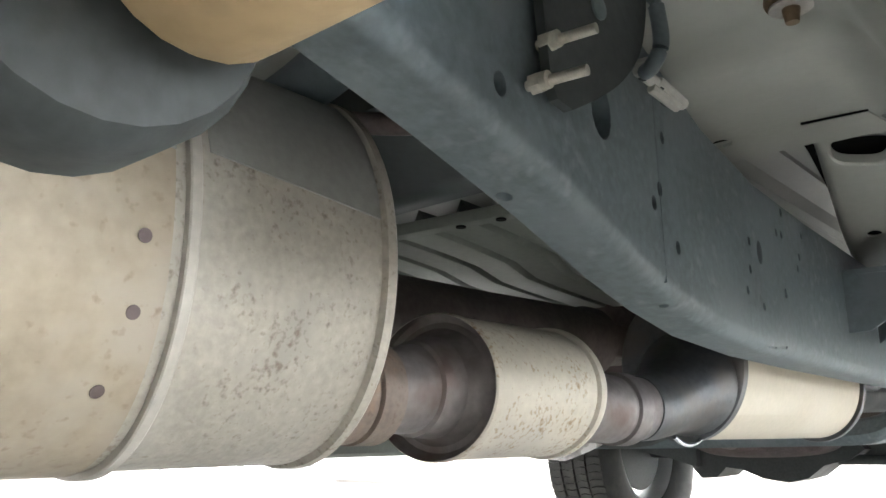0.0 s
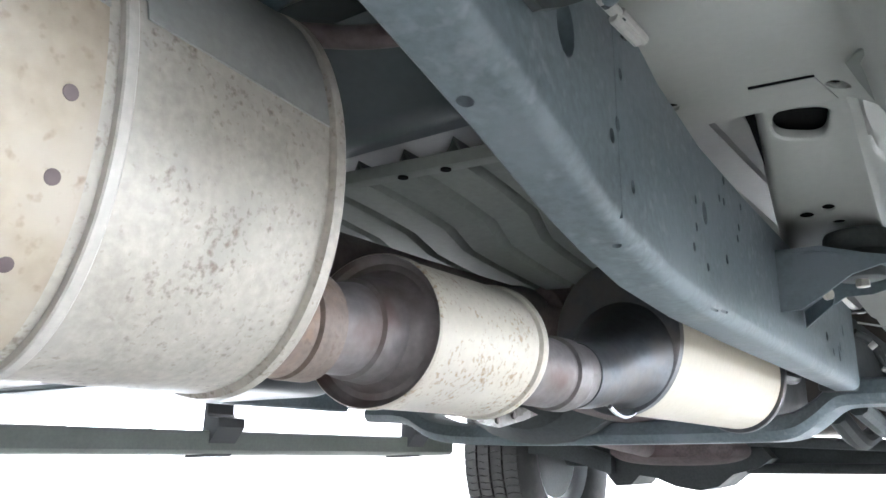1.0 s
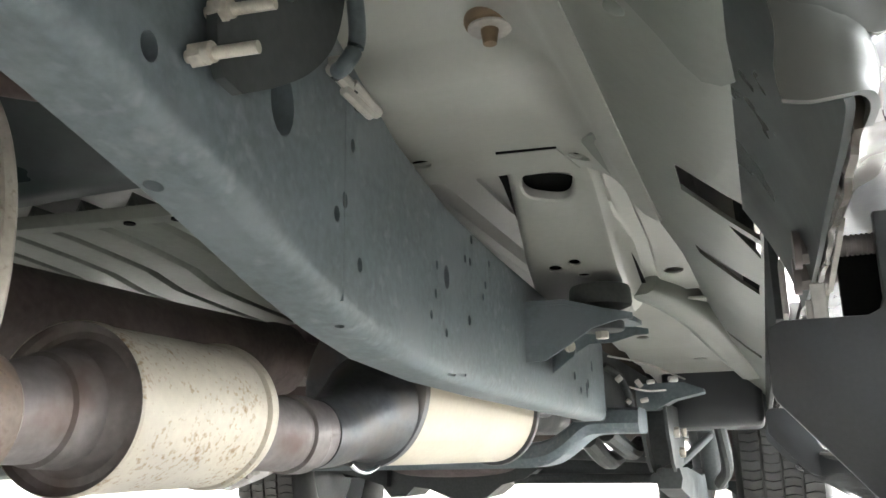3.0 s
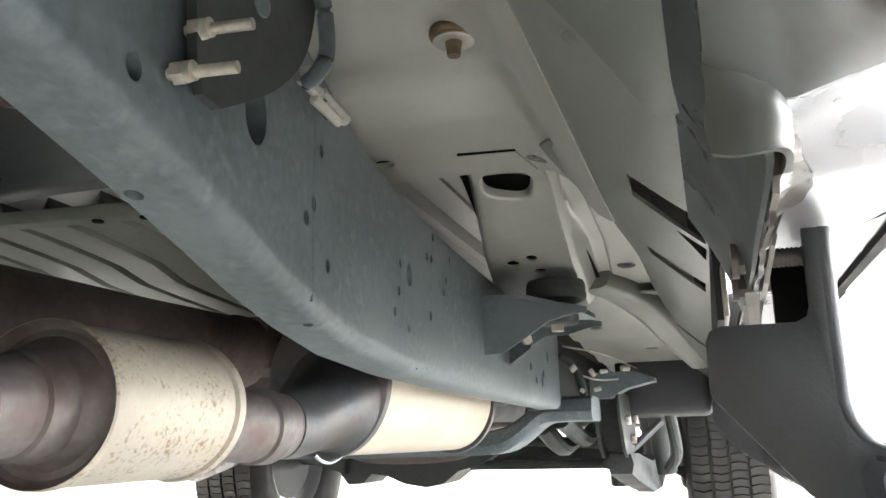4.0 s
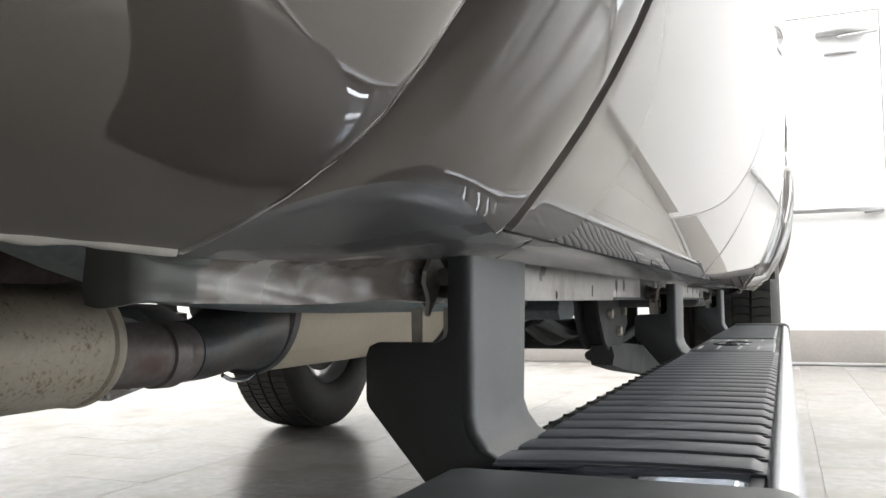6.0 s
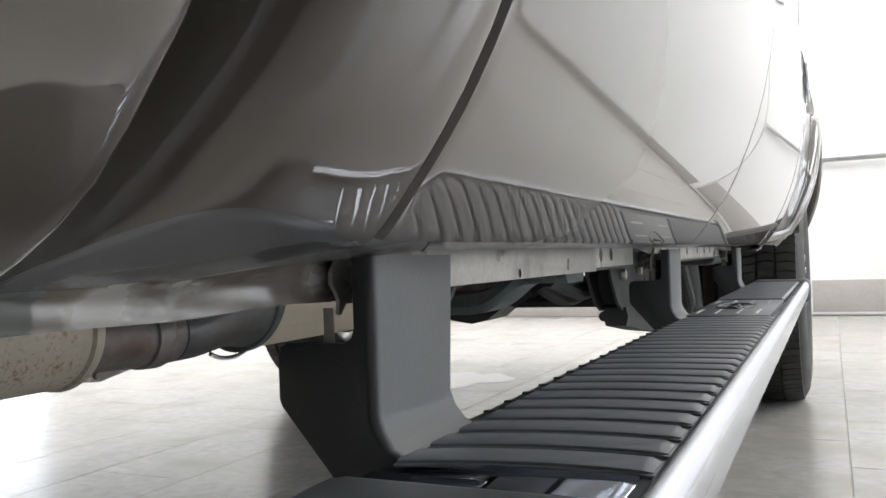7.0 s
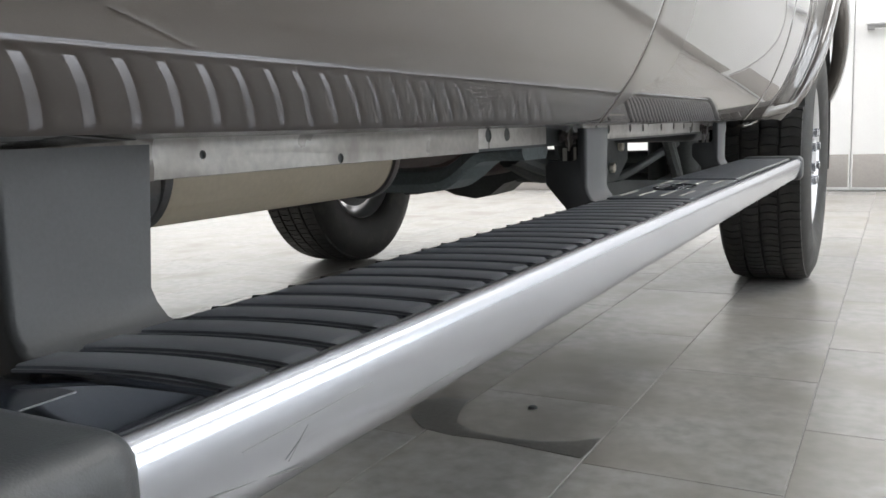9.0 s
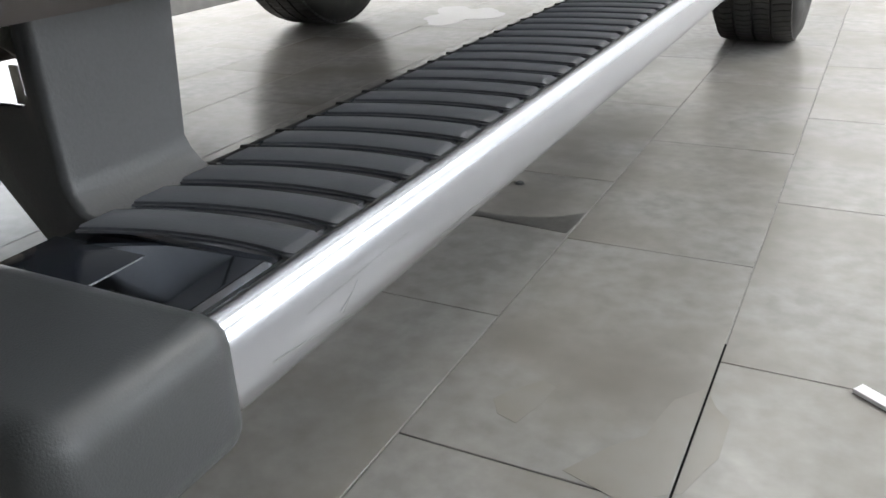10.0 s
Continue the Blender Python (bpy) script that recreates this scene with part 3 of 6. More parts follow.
part("bed_floor", sheet_bm(lambda x, y: (x, y, 0.86 + 0.006 * math.sin(60 * x)), steps(-0.93, 0.93, 80), [0.34, -0.5, -1.6], 0.003), ECOAT, truck)


# front fender and flare with the wheel opening
WR = (0.85, 3.50, 0.427)


def flare(y, z):
    """How far the fender stands out: a dip behind the wheel, then the proud flare round the arch."""
    r = math.hypot(y - WR[1], z - WR[2] - 0.02)
    smooth = lambda a, b: (lambda k: k * k * (3 - 2 * k))(min(max((r - a) / (b - a), 0), 1))
    if y > WR[1]:
        return 0.016 * (1 - smooth(0.55, 0.75))
    dip = 0.022 * (1 + 1.2 * max(0, 0.9 - z)) * (1 - smooth(0.62, 0.95))
    return -dip + (0.016 + dip) * (1 - smooth(0.545, 0.60))


ys = [2.381, 2.3818, 2.3828, 2.384] + steps(2.40, 3.10, 56) + steps(3.13, 4.45, 40)
zs = [0.5605, 0.563, 0.57, 0.58, 0.59] + steps(0.605, 1.32, 44)
fbm = bmesh.new()
grid = {}
R_ARCH = 0.515
for i, y in enumerate(ys):
    for j, z in enumerate(zs):
        grid[i, j] = fbm.verts.new((side(CAB, z) + flare(y, z) - (0.005 * (1 - (y - 2.381) / 0.003) ** 2 if y < 2.384 else 0), y, z))
for i in range(len(ys) - 1):
    for j in range(len(zs) - 1):
        yc, zc = (ys[i] + ys[i + 1]) / 2, (zs[j] + zs[j + 1]) / 2
        if math.hypot(yc - WR[1], zc - WR[2] - 0.02) > R_ARCH + 0.008:
            fbm.faces.new((grid[i, j], grid[i + 1, j], grid[i + 1, j + 1], grid[i, j + 1]))
# pull the ragged edge on to the arch
for v in fbm.verts:
    if v.link_faces and len(v.link_faces) < 4:
        d = Vector((v.co.y - WR[1], v.co.z - WR[2] - 0.02))
        if d.length < R_ARCH + 0.04:
            d = d.normalized() * R_ARCH
            v.co.y, v.co.z = WR[1] + d.x, max(WR[2] + 0.02 + d.y, 0.5)
            v.co.x = side(CAB, max(v.co.z, 0.556)) + flare(v.co.y, v.co.z)
bmesh.ops.delete(fbm, geom=[v for v in fbm.verts if not v.link_faces], context='VERTS')
bmesh.ops.recalc_face_normals(fbm, faces=fbm.faces)
bmesh.ops.solidify(fbm, geom=fbm.faces[:], thickness=-0.003)
part("front_fender", fbm, PAINT, truck, smooth=50)
# rolled arch lip
lip = []
for a in steps(166, 0, 56):
    c, s = math.cos(radians(a)), math.sin(radians(a))
    z = WR[2] + 0.02 + R_ARCH * s
    y = WR[1] + R_ARCH * c
    x = side(CAB, max(z, 0.556)) + flare(y, z)
    lip.append([(x + 0.004, y - 0.004 * c, z - 0.004 * s), (x + 0.010, y + 0.012 * c, z + 0.012 * s), (x + 0.004, y + 0.03 * c, z + 0.03 * s), (x - 0.035, y, z), (x - 0.03, y + 0.004 * c, z + 0.004 * s)])
part("wheel_arch_lip", loft_bm(lip), PAINT, truck, smooth=60)
# proud flare moulding round the arch, its tail running back under the fender
moulding = []
tail = [(2.43, 0.5415, 90), (2.52, 0.5425, 92), (2.62, 0.5440, 95), (2.72, 0.5465, 100), (2.81, 0.5510, 108), (2.89, 0.5590, 122), (2.955, 0.5740, 142)]
run = [(y, z, a, 0.12 + 0.80 * (k / 7) ** 1.3) for k, (y, z, a) in enumerate(tail)] + [(WR[1] + R_ARCH * math.cos(radians(a)), WR[2] + 0.02 + R_ARCH * math.sin(radians(a)), a, 1) for a in steps(164, 20, 48)]
for y, z, a, k in run:
    c, d = math.cos(radians(a)), math.sin(radians(a))
    x = side(CAB, max(z, 0.5565)) + flare(y, max(z, 0.56))
    moulding.append([(x + dx * (0.35 + 0.65 * k) - 0.010 * (1 - k), y + r * k * c, z + r * k * d) for r, dx in ((0.0, -0.030), (-0.004, 0.000), (-0.002, 0.010), (0.006, 0.0165), (0.018, 0.0195), (0.034, 0.0180), (0.046, 0.0120), (0.051, 0.0040), (0.052, -0.010))])
part("flare_moulding", loft_bm(moulding), PAINT, truck, "proud painted wheel-arch flare", smooth=60)
part("flare_groove", tube_bm([(side(CAB, max(WR[2] + 0.02 + 0.569 * math.sin(a), 0.556)) + flare(WR[1] + 0.569 * math.cos(a), WR[2] + 0.02 + 0.569 * math.sin(a)) + 0.0015, WR[1] + 0.569 * math.cos(a), WR[2] + 0.02 + 0.569 * math.sin(a)) for a in steps(radians(166), radians(40), 50)], 0.0030, 8), RUBBER, truck)
# wheel-arch liner
part("wheel_arch_liner", sheet_bm(lambda a, x: (x, WR[1] + 0.53 * math.cos(a), WR[2] + 0.02 + 0.53 * math.sin(a)), steps(radians(164), radians(-10), 30), steps(0.58, 0.985, 4), 0.004), DARK, truck)
part("wheel_arch_liner", sheet_bm(lambda a, x: (x, WR[1] + 0.53 * math.cos(a), WR[2] + 0.02 + 0.53 * math.sin(a)), steps(radians(164), radians(-10), 30), steps(-1.12, -0.70, 4), 0.004), DARK, truck)
# fender vent emblem: a plain bright plate with dark slots
vent = part("fender_vent", sheet_bm(lambda y, z: (side(CAB, z) + flare(y, z) + 0.004 + 0.004 * math.sin(math.pi * (z - 0.93) / 0.14), y, z), steps(2.64, 2.86, 8), steps(0.93, 1.07, 6), 0.004), CHROME, truck, "bright chrome fender vent plate")
for k in range(3):
    z = 0.955 + 0.035 * k
    part("slot", box_bm(side(CAB, z) + flare(2.73, z) + 0.002, side(CAB, z) + flare(2.73, z) + 0.012, 2.66, 2.80, z, z + 0.018, 0.003), ALLOY, vent)
# plain upper cab, glass and roof close the body above the view
cabtop = bmesh.new()
loft_bm([[(0.985, y0, 1.32), (-1.135, y0, 1.32), (-0.90, y1, 1.86), (0.75, y1, 1.86)] for y0, y1 in ((0.40, 0.50), (2.45, 1.95))], bm=cabtop)
part("cab_upper", cabtop, GLOSS_BLACK, truck, "dark glazed upper cab")
part("hood", box_bm(-1.09, 0.94, 2.46, 4.5, 1.22, 1.32, 0.03, 3), PAINT, truck)
part("firewall", box_bm(-0.95, 0.84, 2.62, 2.64, 0.78, 1.22), DARK, truck)
part("front_end", box_bm(-1.05, 0.90, 4.36, 4.5, 0.5, 1.2, 0.03, 3), PAINT, truck)
C = -0.075  # centre line of the truck
far = sheet_bm(lambda y, z: (2 * C - side(CAB, z), y, z), steps(0.40, 2.95, 10), CAB_Z, 0.003)
part("far_body_side", far, PAINT, truck)
# towing mirror
mir = bmesh.new()
loft_bm([[(1.155 + 0.13 * u, 2.03 - 0.05 * v, 1.20 + 0.035 * u + w) for u, v, w in ((0, 0, 0), (1, 0, 0), (1, 0, 0.28), (0, 0, 0.30))],
         [(1.165 + 0.11 * u, 2.13, 1.23 + 0.035 * u + w) for u, v, w in ((0, 0, 0), (1, 0, 0), (1, 0, 0.24), (0, 0, 0.25))]], bm=mir)
bmesh.ops.recalc_face_normals(mir, faces=mir.faces)
bmesh.ops.bevel(mir, geom=mir.edges[:], offset=0.012, segments=3, profile=0.5, affect='EDGES')
mirror = part("side_mirror", mir, PLASTIC, truck, "large black towing mirror")
part("mirror_glass", sheet_bm(lambda u, w: (1.168 + 0.105 * u, 2.027, 1.225 + 0.03 * u + w * 0.235), [0, 1], [0, 1], 0.003), CHROME, mirror)
part("mirror_arm", tube_bm([(0.99, 2.15, 1.28), (1.08, 2.12, 1.27), (1.18, 2.09, 1.29)], 0.02), PLASTIC, mirror)

# --- sill: rocker cover, pinch flange and inner sill
ROCKER = [(0.843, 0.5580), (0.848, 0.5560), (0.878, 0.5585), (0.9000, 0.5600), (0.9055, 0.5625), (0.9055, 0.5655), (0.90, 0.5675), (0.843, 0.5660)]


def rocker_end_loop(k):
    """The sill's end piece: slanted at its rear under the corner, and at its front along the seam."""
    loop = []
    for x, z in ROCKER:
        back, front = 0.476 + (x - 0.850) * 0.84, 0.688 - (x - 0.842) * 1.79 if x < 0.88 else 0.585 - (x - 0.90) * 1.8
        y = back + (front - back) * k
        low = max(0, 0.69 - y) / 0.21 * max(0, 0.905 - x) / 0.057 * 0.0085
        loop.append((max(x, 0.8505 - 0.0075 * k) if x < 0.85 else x, y, z - low if z < 0.563 else z))
    return loop


rear_r = loft_bm([rocker_end_loop(k) for k in steps(0, 1, 6)])
cover = prism_y([(0.843, 0.5580), (0.848, 0.5560), (0.878, 0.5585), (0.8985, 0.5598), (0.9025, 0.5620), (0.9025, 0.5655), (0.90, 0.5675), (0.843, 0.5660)], 0.70, 2.58, 0.0008)
for v in cover.verts:
    if v.co.y < 0.8:
        v.co.y = 0.6905 - (v.co.x - 0.842) * 1.79
part("rocker_cover", cover, LIT_DUSTY_PAINT, truck)
part("rocker_end", rear_r, LIT_DUSTY_PAINT, truck)
# black strip: the doors' lower seal and its shadow gap in one
part("rubber_strip", prism_y([(0.9035, 0.5592), (0.9105, 0.5594), (0.9118, 0.5625), (0.9090, 0.5645), (0.9035, 0.5650)], 0.53, 2.56), RUBBER, truck)
# open joint between the sill's end piece and its cover, running slantwise
seam = [(0.8425, 0.5574), (0.8480, 0.5558), (0.8780, 0.5583), (0.8960, 0.5592), (0.9000, 0.5606)]
part("rocker_joint", loft_bm([[(x, 0.6893 - (x - 0.842) * 1.79 + dy, z + dz) for dy, dz in ((-0.0022, 0.002), (-0.0022, -0.0003), (0.0022, -0.0003), (0.0022, 0.002))] for x, z in seam]), SEAL_AND_SHADE, truck)
part("rocker_joint", loft_bm([[(x, 1.790 - (x - 0.842) * 1.2 + dy, z + dz) for dy, dz in ((-0.0018, 0.002), (-0.0018, -0.0003), (0.0018, -0.0003), (0.0018, 0.002))] for x, z in seam]), SEAL_AND_SHADE, truck)
flange = part("pinch_flange", box_bm(0.8255, 0.8285, 0.70, 1.16, 0.531, 0.562, 0.0008), FLANGE_STEEL, truck, "bare galvanised pinch flange")
pierce(flange, [cyl_bm((0.81, y, z), (0.84, y, z), r, 16) for y, z, r in ((0.905, 0.536, 0.004), (0.752, 0.545, 0.003))])
fl2 = part("pinch_flange", box_bm(0.8245, 0.8275, 1.162, 1.36, 0.5345, 0.562, 0.0008), FLANGE_STEEL, truck)
pierce(fl2, [cyl_bm((0.81, y, 0.549), (0.84, y, 0.549), 0.008, 20) for y in (1.187, 1.237)])
fl3 = part("pinch_flange", box_bm(0.8255, 0.8285, 1.50, 2.46, 0.535, 0.562, 0.0008), FLANGE_STEEL, truck)
pierce(fl3, [cyl_bm((0.81, y, 0.550), (0.84, y, 0.550), 0.007, 16) for y in (1.56, 1.62, 1.74, 1.82, 1.95, 2.05, 2.14)])
# drips of sealer down the flange
drip_rng = random.Random(3)
y = 0.78
while y < 2.42:
    z = drip_rng.uniform(0.538, 0.551)
    x = 0.8255 if y < 1.162 or y > 1.5 else 0.8245
    if not 1.36 < y < 1.50:
        w = drip_rng.uniform(0.0012, 0.0026)
        part("sealer_drip", loft_bm([[(x - 0.0008, y - w, 0.560), (x - 0.0008, y + w, 0.560), (x + 0.001, y + w, 0.560), (x + 0.001, y - w, 0.560)], [(x - 0.0012, y - w * 0.8, (z + 0.56) / 2), (x - 0.0012, y + w * 0.7, (z + 0.56) / 2), (x + 0.001, y + w * 0.7, (z + 0.56) / 2), (x + 0.001, y - w * 0.8, (z + 0.56) / 2)], [(x - 0.0005, y - w * 0.3, z), (x - 0.0005, y + w * 0.3, z), (x + 0.001, y + w * 0.3, z), (x + 0.001, y - w * 0.3, z)]]), DARK, truck)
    y += drip_rng.uniform(0.02, 0.085)

# --- cab floor seen from below
part("inner_rocker_wall", box_bm(0.8215, 0.8266, 0.72, 2.5, 0.5312, 0.600, 0.0006), DARK, truck)
part("inner_rocker_wall", sheet_bm(lambda i, v: (lambda f: (f.x - 0.0045 + (0.8145 - f.x) * v ** 1.5, f.y, 0.5325 + 0.060 * v))(curve(FOOT, i)), steps(3.6, 13, 36), steps(0, 1, 6), -0.002), WAXED, truck, "dark waxed inner sill plate", smooth=50)
sill_pts = [(0.686, 0.716), (0.700, 0.712), (0.708, 0.706), (0.717, 0.691), (0.726, 0.678), (0.745, 0.660), (0.773, 0.634), (0.80, 0.611), (0.822, 0.594)]


def sill_at(i, y):
    """A slope behind the rear channel that turns into a steep wall along the floor ahead of it."""
    x, z = sill_pts[int(i)]
    k = min(max((y - 0.82) / 0.48, 0), 1)
    k = k * k * (3 - 2 * k)
    e = min(max((0.87 - y) / 0.07, 0), 1)
    if i < 5:
        x, z = x + (max(x, 0.722 + 0.001 * i) - x) * e, z + (min(z, 0.690 - 0.003 * i) - z) * e
    wall = (0.730, 0.733, 0.737, 0.742, 0.748, 0.757, 0.7745)
    return (x + (wall[int(i)] - x) * k if i < 7 else x, y, z - 0.004 * k)


sill = part("inner_sill", sheet_bm(sill_at, range(9), [0.42, 0.52, 0.60, 0.68, 0.76, 0.80, 0.84, 0.88, 0.92, 0.96, 1.0, 1.05, 1.1, 1.15, 1.2, 1.3, 1.6, 2.0, 2.45], -0.003), SHADED_COAT, truck, smooth=60)
pierce(sill, [loft_bm([[(x, y, z) for x, y in poly] for z in (0.55, 0.72)]) for poly in (
    ((0.773, 0.729), (0.8205, 0.729), (0.8195, 0.797), (0.772, 0.786)), ((0.768, 0.970), (0.8185, 0.966), (0.8175, 1.012), (0.770, 0.996)),
    ((0.800, 0.806), (0.8205, 0.812), (0.8195, 0.856)), ((0.77, 1.52), (0.818, 1.54), (0.817, 1.575), (0.772, 1.55)))])
CH = [(0.42, 0.775), (0.50, 0.760), (0.56, 0.751), (0.62, 0.7455), (0.66, 0.743), (0.69, 0.7418), (0.703, 0.7405), (0.710, 0.7375), (0.715, 0.7320), (0.720, 0.7265), (0.727, 0.7228), (0.737, 0.7215), (0.760, 0.7210), (0.785, 0.7212),
      (0.800, 0.7222), (0.815, 0.7242), (0.840, 0.7285), (0.870, 0.7325), (0.895, 0.7350), (0.912, 0.7355), (0.925, 0.7345), (0.950, 0.7345), (0.982, 0.7345)]
SILL_LINE = [(0.655, 0.730), (0.686, 0.716), (0.700, 0.711), (0.708, 0.704), (0.717, 0.689), (0.726, 0.6775), (0.745, 0.664), (0.765, 0.650)]



def channel_at(i, x):
    """The channel across the floor; at its outer end it turns down into the slope of the sill."""
    y, z = CH[int(i)]
    k = min(max(0, x - 0.652) / 0.070, 1)
    k = k * k * (3 - 2 * k)
    return (x, y, z + (lerp_table(SILL_LINE, x)[0] - z) * k)


rear_ch = part("rear_floor_channel", sheet_bm(channel_at, range(len(CH)), [-0.85, -0.4, 0.0, 0.4, 0.50, 0.56, 0.62, 0.652, 0.663, 0.672, 0.681, 0.690, 0.699, 0.708, 0.717, 0.726, 0.740], 0.003), ECOAT, truck, smooth=70)
pierce(rear_ch, [cyl_bm((0.525, 0.921, 0.70), (0.525, 0.921, 0.76), 0.0098, 16), cyl_bm((0.672, 0.950, 0.66), (0.672, 0.950, 0.76), 0.0105, 16)])
# black plates behind both slots stand in for the shade inside
for x, y in ((0.525, 0.921), (0.672, 0.950)):
    part("slot_backing", box_bm(x - 0.016, x + 0.016, y - 0.016, y + 0.016, 0.7400, 0.7420), SEAL_AND_SHADE, truck)
# closing panel lapped over the sill at the cab corner, and a stud on it
def lap_at(u, v):
    x = 0.728 + 0.094 * u
    edge = lerp_table([(0.728, 0.43), (0.75, 0.455), (0.773, 0.488), (0.784, 0.506), (0.797, 0.522), (0.806, 0.524), (0.817, 0.509), (0.822, 0.503)], x)[0]
    z = lerp_table([(0.70, 0.712), (0.708, 0.706), (0.726, 0.678), (0.745, 0.660), (0.773, 0.634), (0.80, 0.611), (0.822, 0.594)], x)[0]
    return (x, 0.40 + (edge - 0.40) * v, z - 0.006 - 0.006 * v ** 4 * math.exp(-((x - 0.803) / 0.012) ** 2))


part("corner_panel", sheet_bm(lap_at, steps(0, 1, 14), steps(0, 1, 8), 0.003), SHADED_GREEN_COAT, truck, "dull grey-green lapped corner panel", smooth=50)
part("weld_stud", cyl_bm((0.7685, 0.5293, 0.6362), (0.7702, 0.530, 0.640), 0.006, 16, bevel=0.002), SHADED_GREEN_COAT, truck)
# floor pan with lengthwise ribs
def pan_at(x, y):
    z = 0.80 - 0.010 * (1 if math.sin(x * 62) > 0.35 else 0)
    return (x, y, z)


part("floor_pan", sheet_bm(pan_at, steps(-0.85, 0.80, 110), [0.90, 1.2, 1.6, 2.0, 2.7], 0.003), ECOAT, truck)
# hat rail with its slotted plate
def hat_z(y):
    return max(0.7335 - 0.31 * max(0, y - 1.03), 0.679 - 0.12 * (y - 1.205))


def hat_at(i, y):
    """Left wall, plate, and the right wall that rises to the side floor; the rail narrows inwards and sinks on its way forward."""
    k = (y - 0.964) / 0.291
    xl, xr, z = 0.597 - 0.048 * k, 0.670 - 0.012 * k, hat_z(y)
    fz = 0.7370 - 0.125 * (y - 0.95)
    rise = fz - z
    xw = xr + 0.017 + 0.32 * rise
    prof = [(xl - 0.014, z + 0.085), (xl - 0.006, z + 0.014), (xl - 0.0035, z + 0.006), (xl, z + 0.0018), (xl + 0.005, z), (xl + 0.3 * (xr - xl), z + 0.0006), (xl + 0.7 * (xr - xl), z + 0.0006),
            (xr - 0.007, z), (xr - 0.002, z - 0.0028), (xr + 0.003, z - 0.0030), (xr + 0.008, z + 0.0005), (xr + 0.0115, z + 0.0035), (xw - 0.003, z + 0.75 * rise + 0.001), (xw, fz - 0.001), (xw + 0.004, fz),
            (xw + 0.016, fz + 0.0005), (xw + 0.019, fz - 0.0022), (xw + 0.023, fz - 0.0024), (0.735, fz - 0.0024), (0.7475, fz - 0.002)]
    x, zz = prof[int(i)]
    return (x, y, zz)


hat_ob = part("floor_rail", sheet_bm(hat_at, range(20), [0.955, 0.965, 0.98, 1.0, 1.02, 1.035, 1.05] + steps(1.08, 1.40, 10), -0.0025), ECOAT, truck, smooth=50)


def slot_ring(grow, lift):
    """The slot's outline on the plate, in line with the slanting rail."""
    ring = []
    for k in range(32):
        a = 2 * math.pi * k / 32
        c, d = (math.copysign(abs(f) ** 0.6, f) * grow for f in (math.cos(a), math.sin(a)))
        x, y = 0.6235 + 0.0250 * c - 0.0080 * d, 1.0280 + 0.0105 * c + 0.0300 * d
        ring.append((x, y, hat_z(y) + lift))
    return ring


pierce(hat_ob, [loft_bm([slot_ring(1, -0.03), slot_ring(1, 0.03)]), cyl_bm((0.7195, 1.316, 0.6), (0.7195, 1.316, 0.75), 0.0125, 18)]
       + [cyl_bm((x, y, z - 0.02), (x, y, z + 0.02), r, 16) for x, y, z, r in ((0.588, 1.205, 0.678, 0.0085), (0.614, 1.194, 0.680, 0.0075), (0.617, 1.238, 0.673, 0.008))])
part("slot_flange", loft_bm([slot_ring(1.10, -0.0012), slot_ring(1.03, -0.0006), slot_ring(0.99, 0.002), slot_ring(0.985, 0.009)], caps=False), ECOAT, truck, smooth=70)
# black sheet added above the plate so its holes show dark
part("rail_inside", sheet_bm(lambda u, y: (0.56 + 0.12 * u + 0.06 * (1 - u) * max(0, 1.2 - y), y, hat_z(y) + 0.020), [0, 0.5, 1], steps(0.975, 1.40, 12), 0.003), SEAL_AND_SHADE, truck)
# dark strip for the shadow line along the tab's rear edge
part("tab_slit", loft_bm([[(0.6010, 0.9166, z), (0.6570, 0.9226, z), (0.6570, 0.9245, z), (0.6010, 0.9185, z)] for z in (0.7300, 0.7360)]), SEAL_AND_SHADE, truck)
part("tab_plate", loft_bm([[(0.6015, 0.9185, z), (0.6565, 0.9245, z), (0.6660, 0.985, z), (0.5985, 0.985, z)] for z in (0.7294, 0.7335)]), ECOAT, truck)
# floor ahead of the rail, and its outrigger
front_floor = part("front_floor", sheet_bm(lambda x, y: (x, y, 0.672 - 0.03 * (y - 1.4) + 0.004 * math.sin(y * 30)), steps(0.56, 0.76, 6), steps(1.405, 2.62, 16), 0.003), ECOAT, truck)
pierce(front_floor, [cyl_bm((0.62, 1.75, 0.5), (0.62, 1.75, 0.8), 0.012, 16), cyl_bm((0.70, 2.05, 0.5), (0.70, 2.05, 0.8), 0.015, 16)])
beam_path = smooth_path([(0.665, 1.34, 0.668), (0.70, 1.40, 0.660), (0.735, 1.50, 0.642), (0.765, 1.70, 0.620), (0.80, 2.0, 0.60)])
part("outrigger", loft_bm([[(p.x + dx, p.y, p.z + dz) for dx, dz in ((-0.026, 0.02), (-0.026, 0.004), (-0.020, -0.003), (-0.010, -0.005), (0.016, -0.003), (0.024, 0.002), (0.028, 0.012), (0.028, 0.03))] for p in beam_path]), SHADED_COAT, truck, "grey pressed floor outrigger", smooth=50)
# round rubber plug with a stud under the rear channel
plug = part("body_plug", cyl_bm((0.667, 0.690, 0.7400), (0.667, 0.690, 0.7310), 0.017, 24, bevel=0.003), TAN_RUBBER, truck, "brown rubber plug with a stud")
part("plug_washer", cyl_bm((0.667, 0.690, 0.7310), (0.667, 0.690, 0.7290), 0.0145, 24, bevel=0.0008), GALV, plug)
part("stud", cyl_bm((0.667, 0.690, 0.7290), (0.667, 0.690, 0.7190), 0.0060, 14, r2=0.0045), TAN_RUBBER, plug)
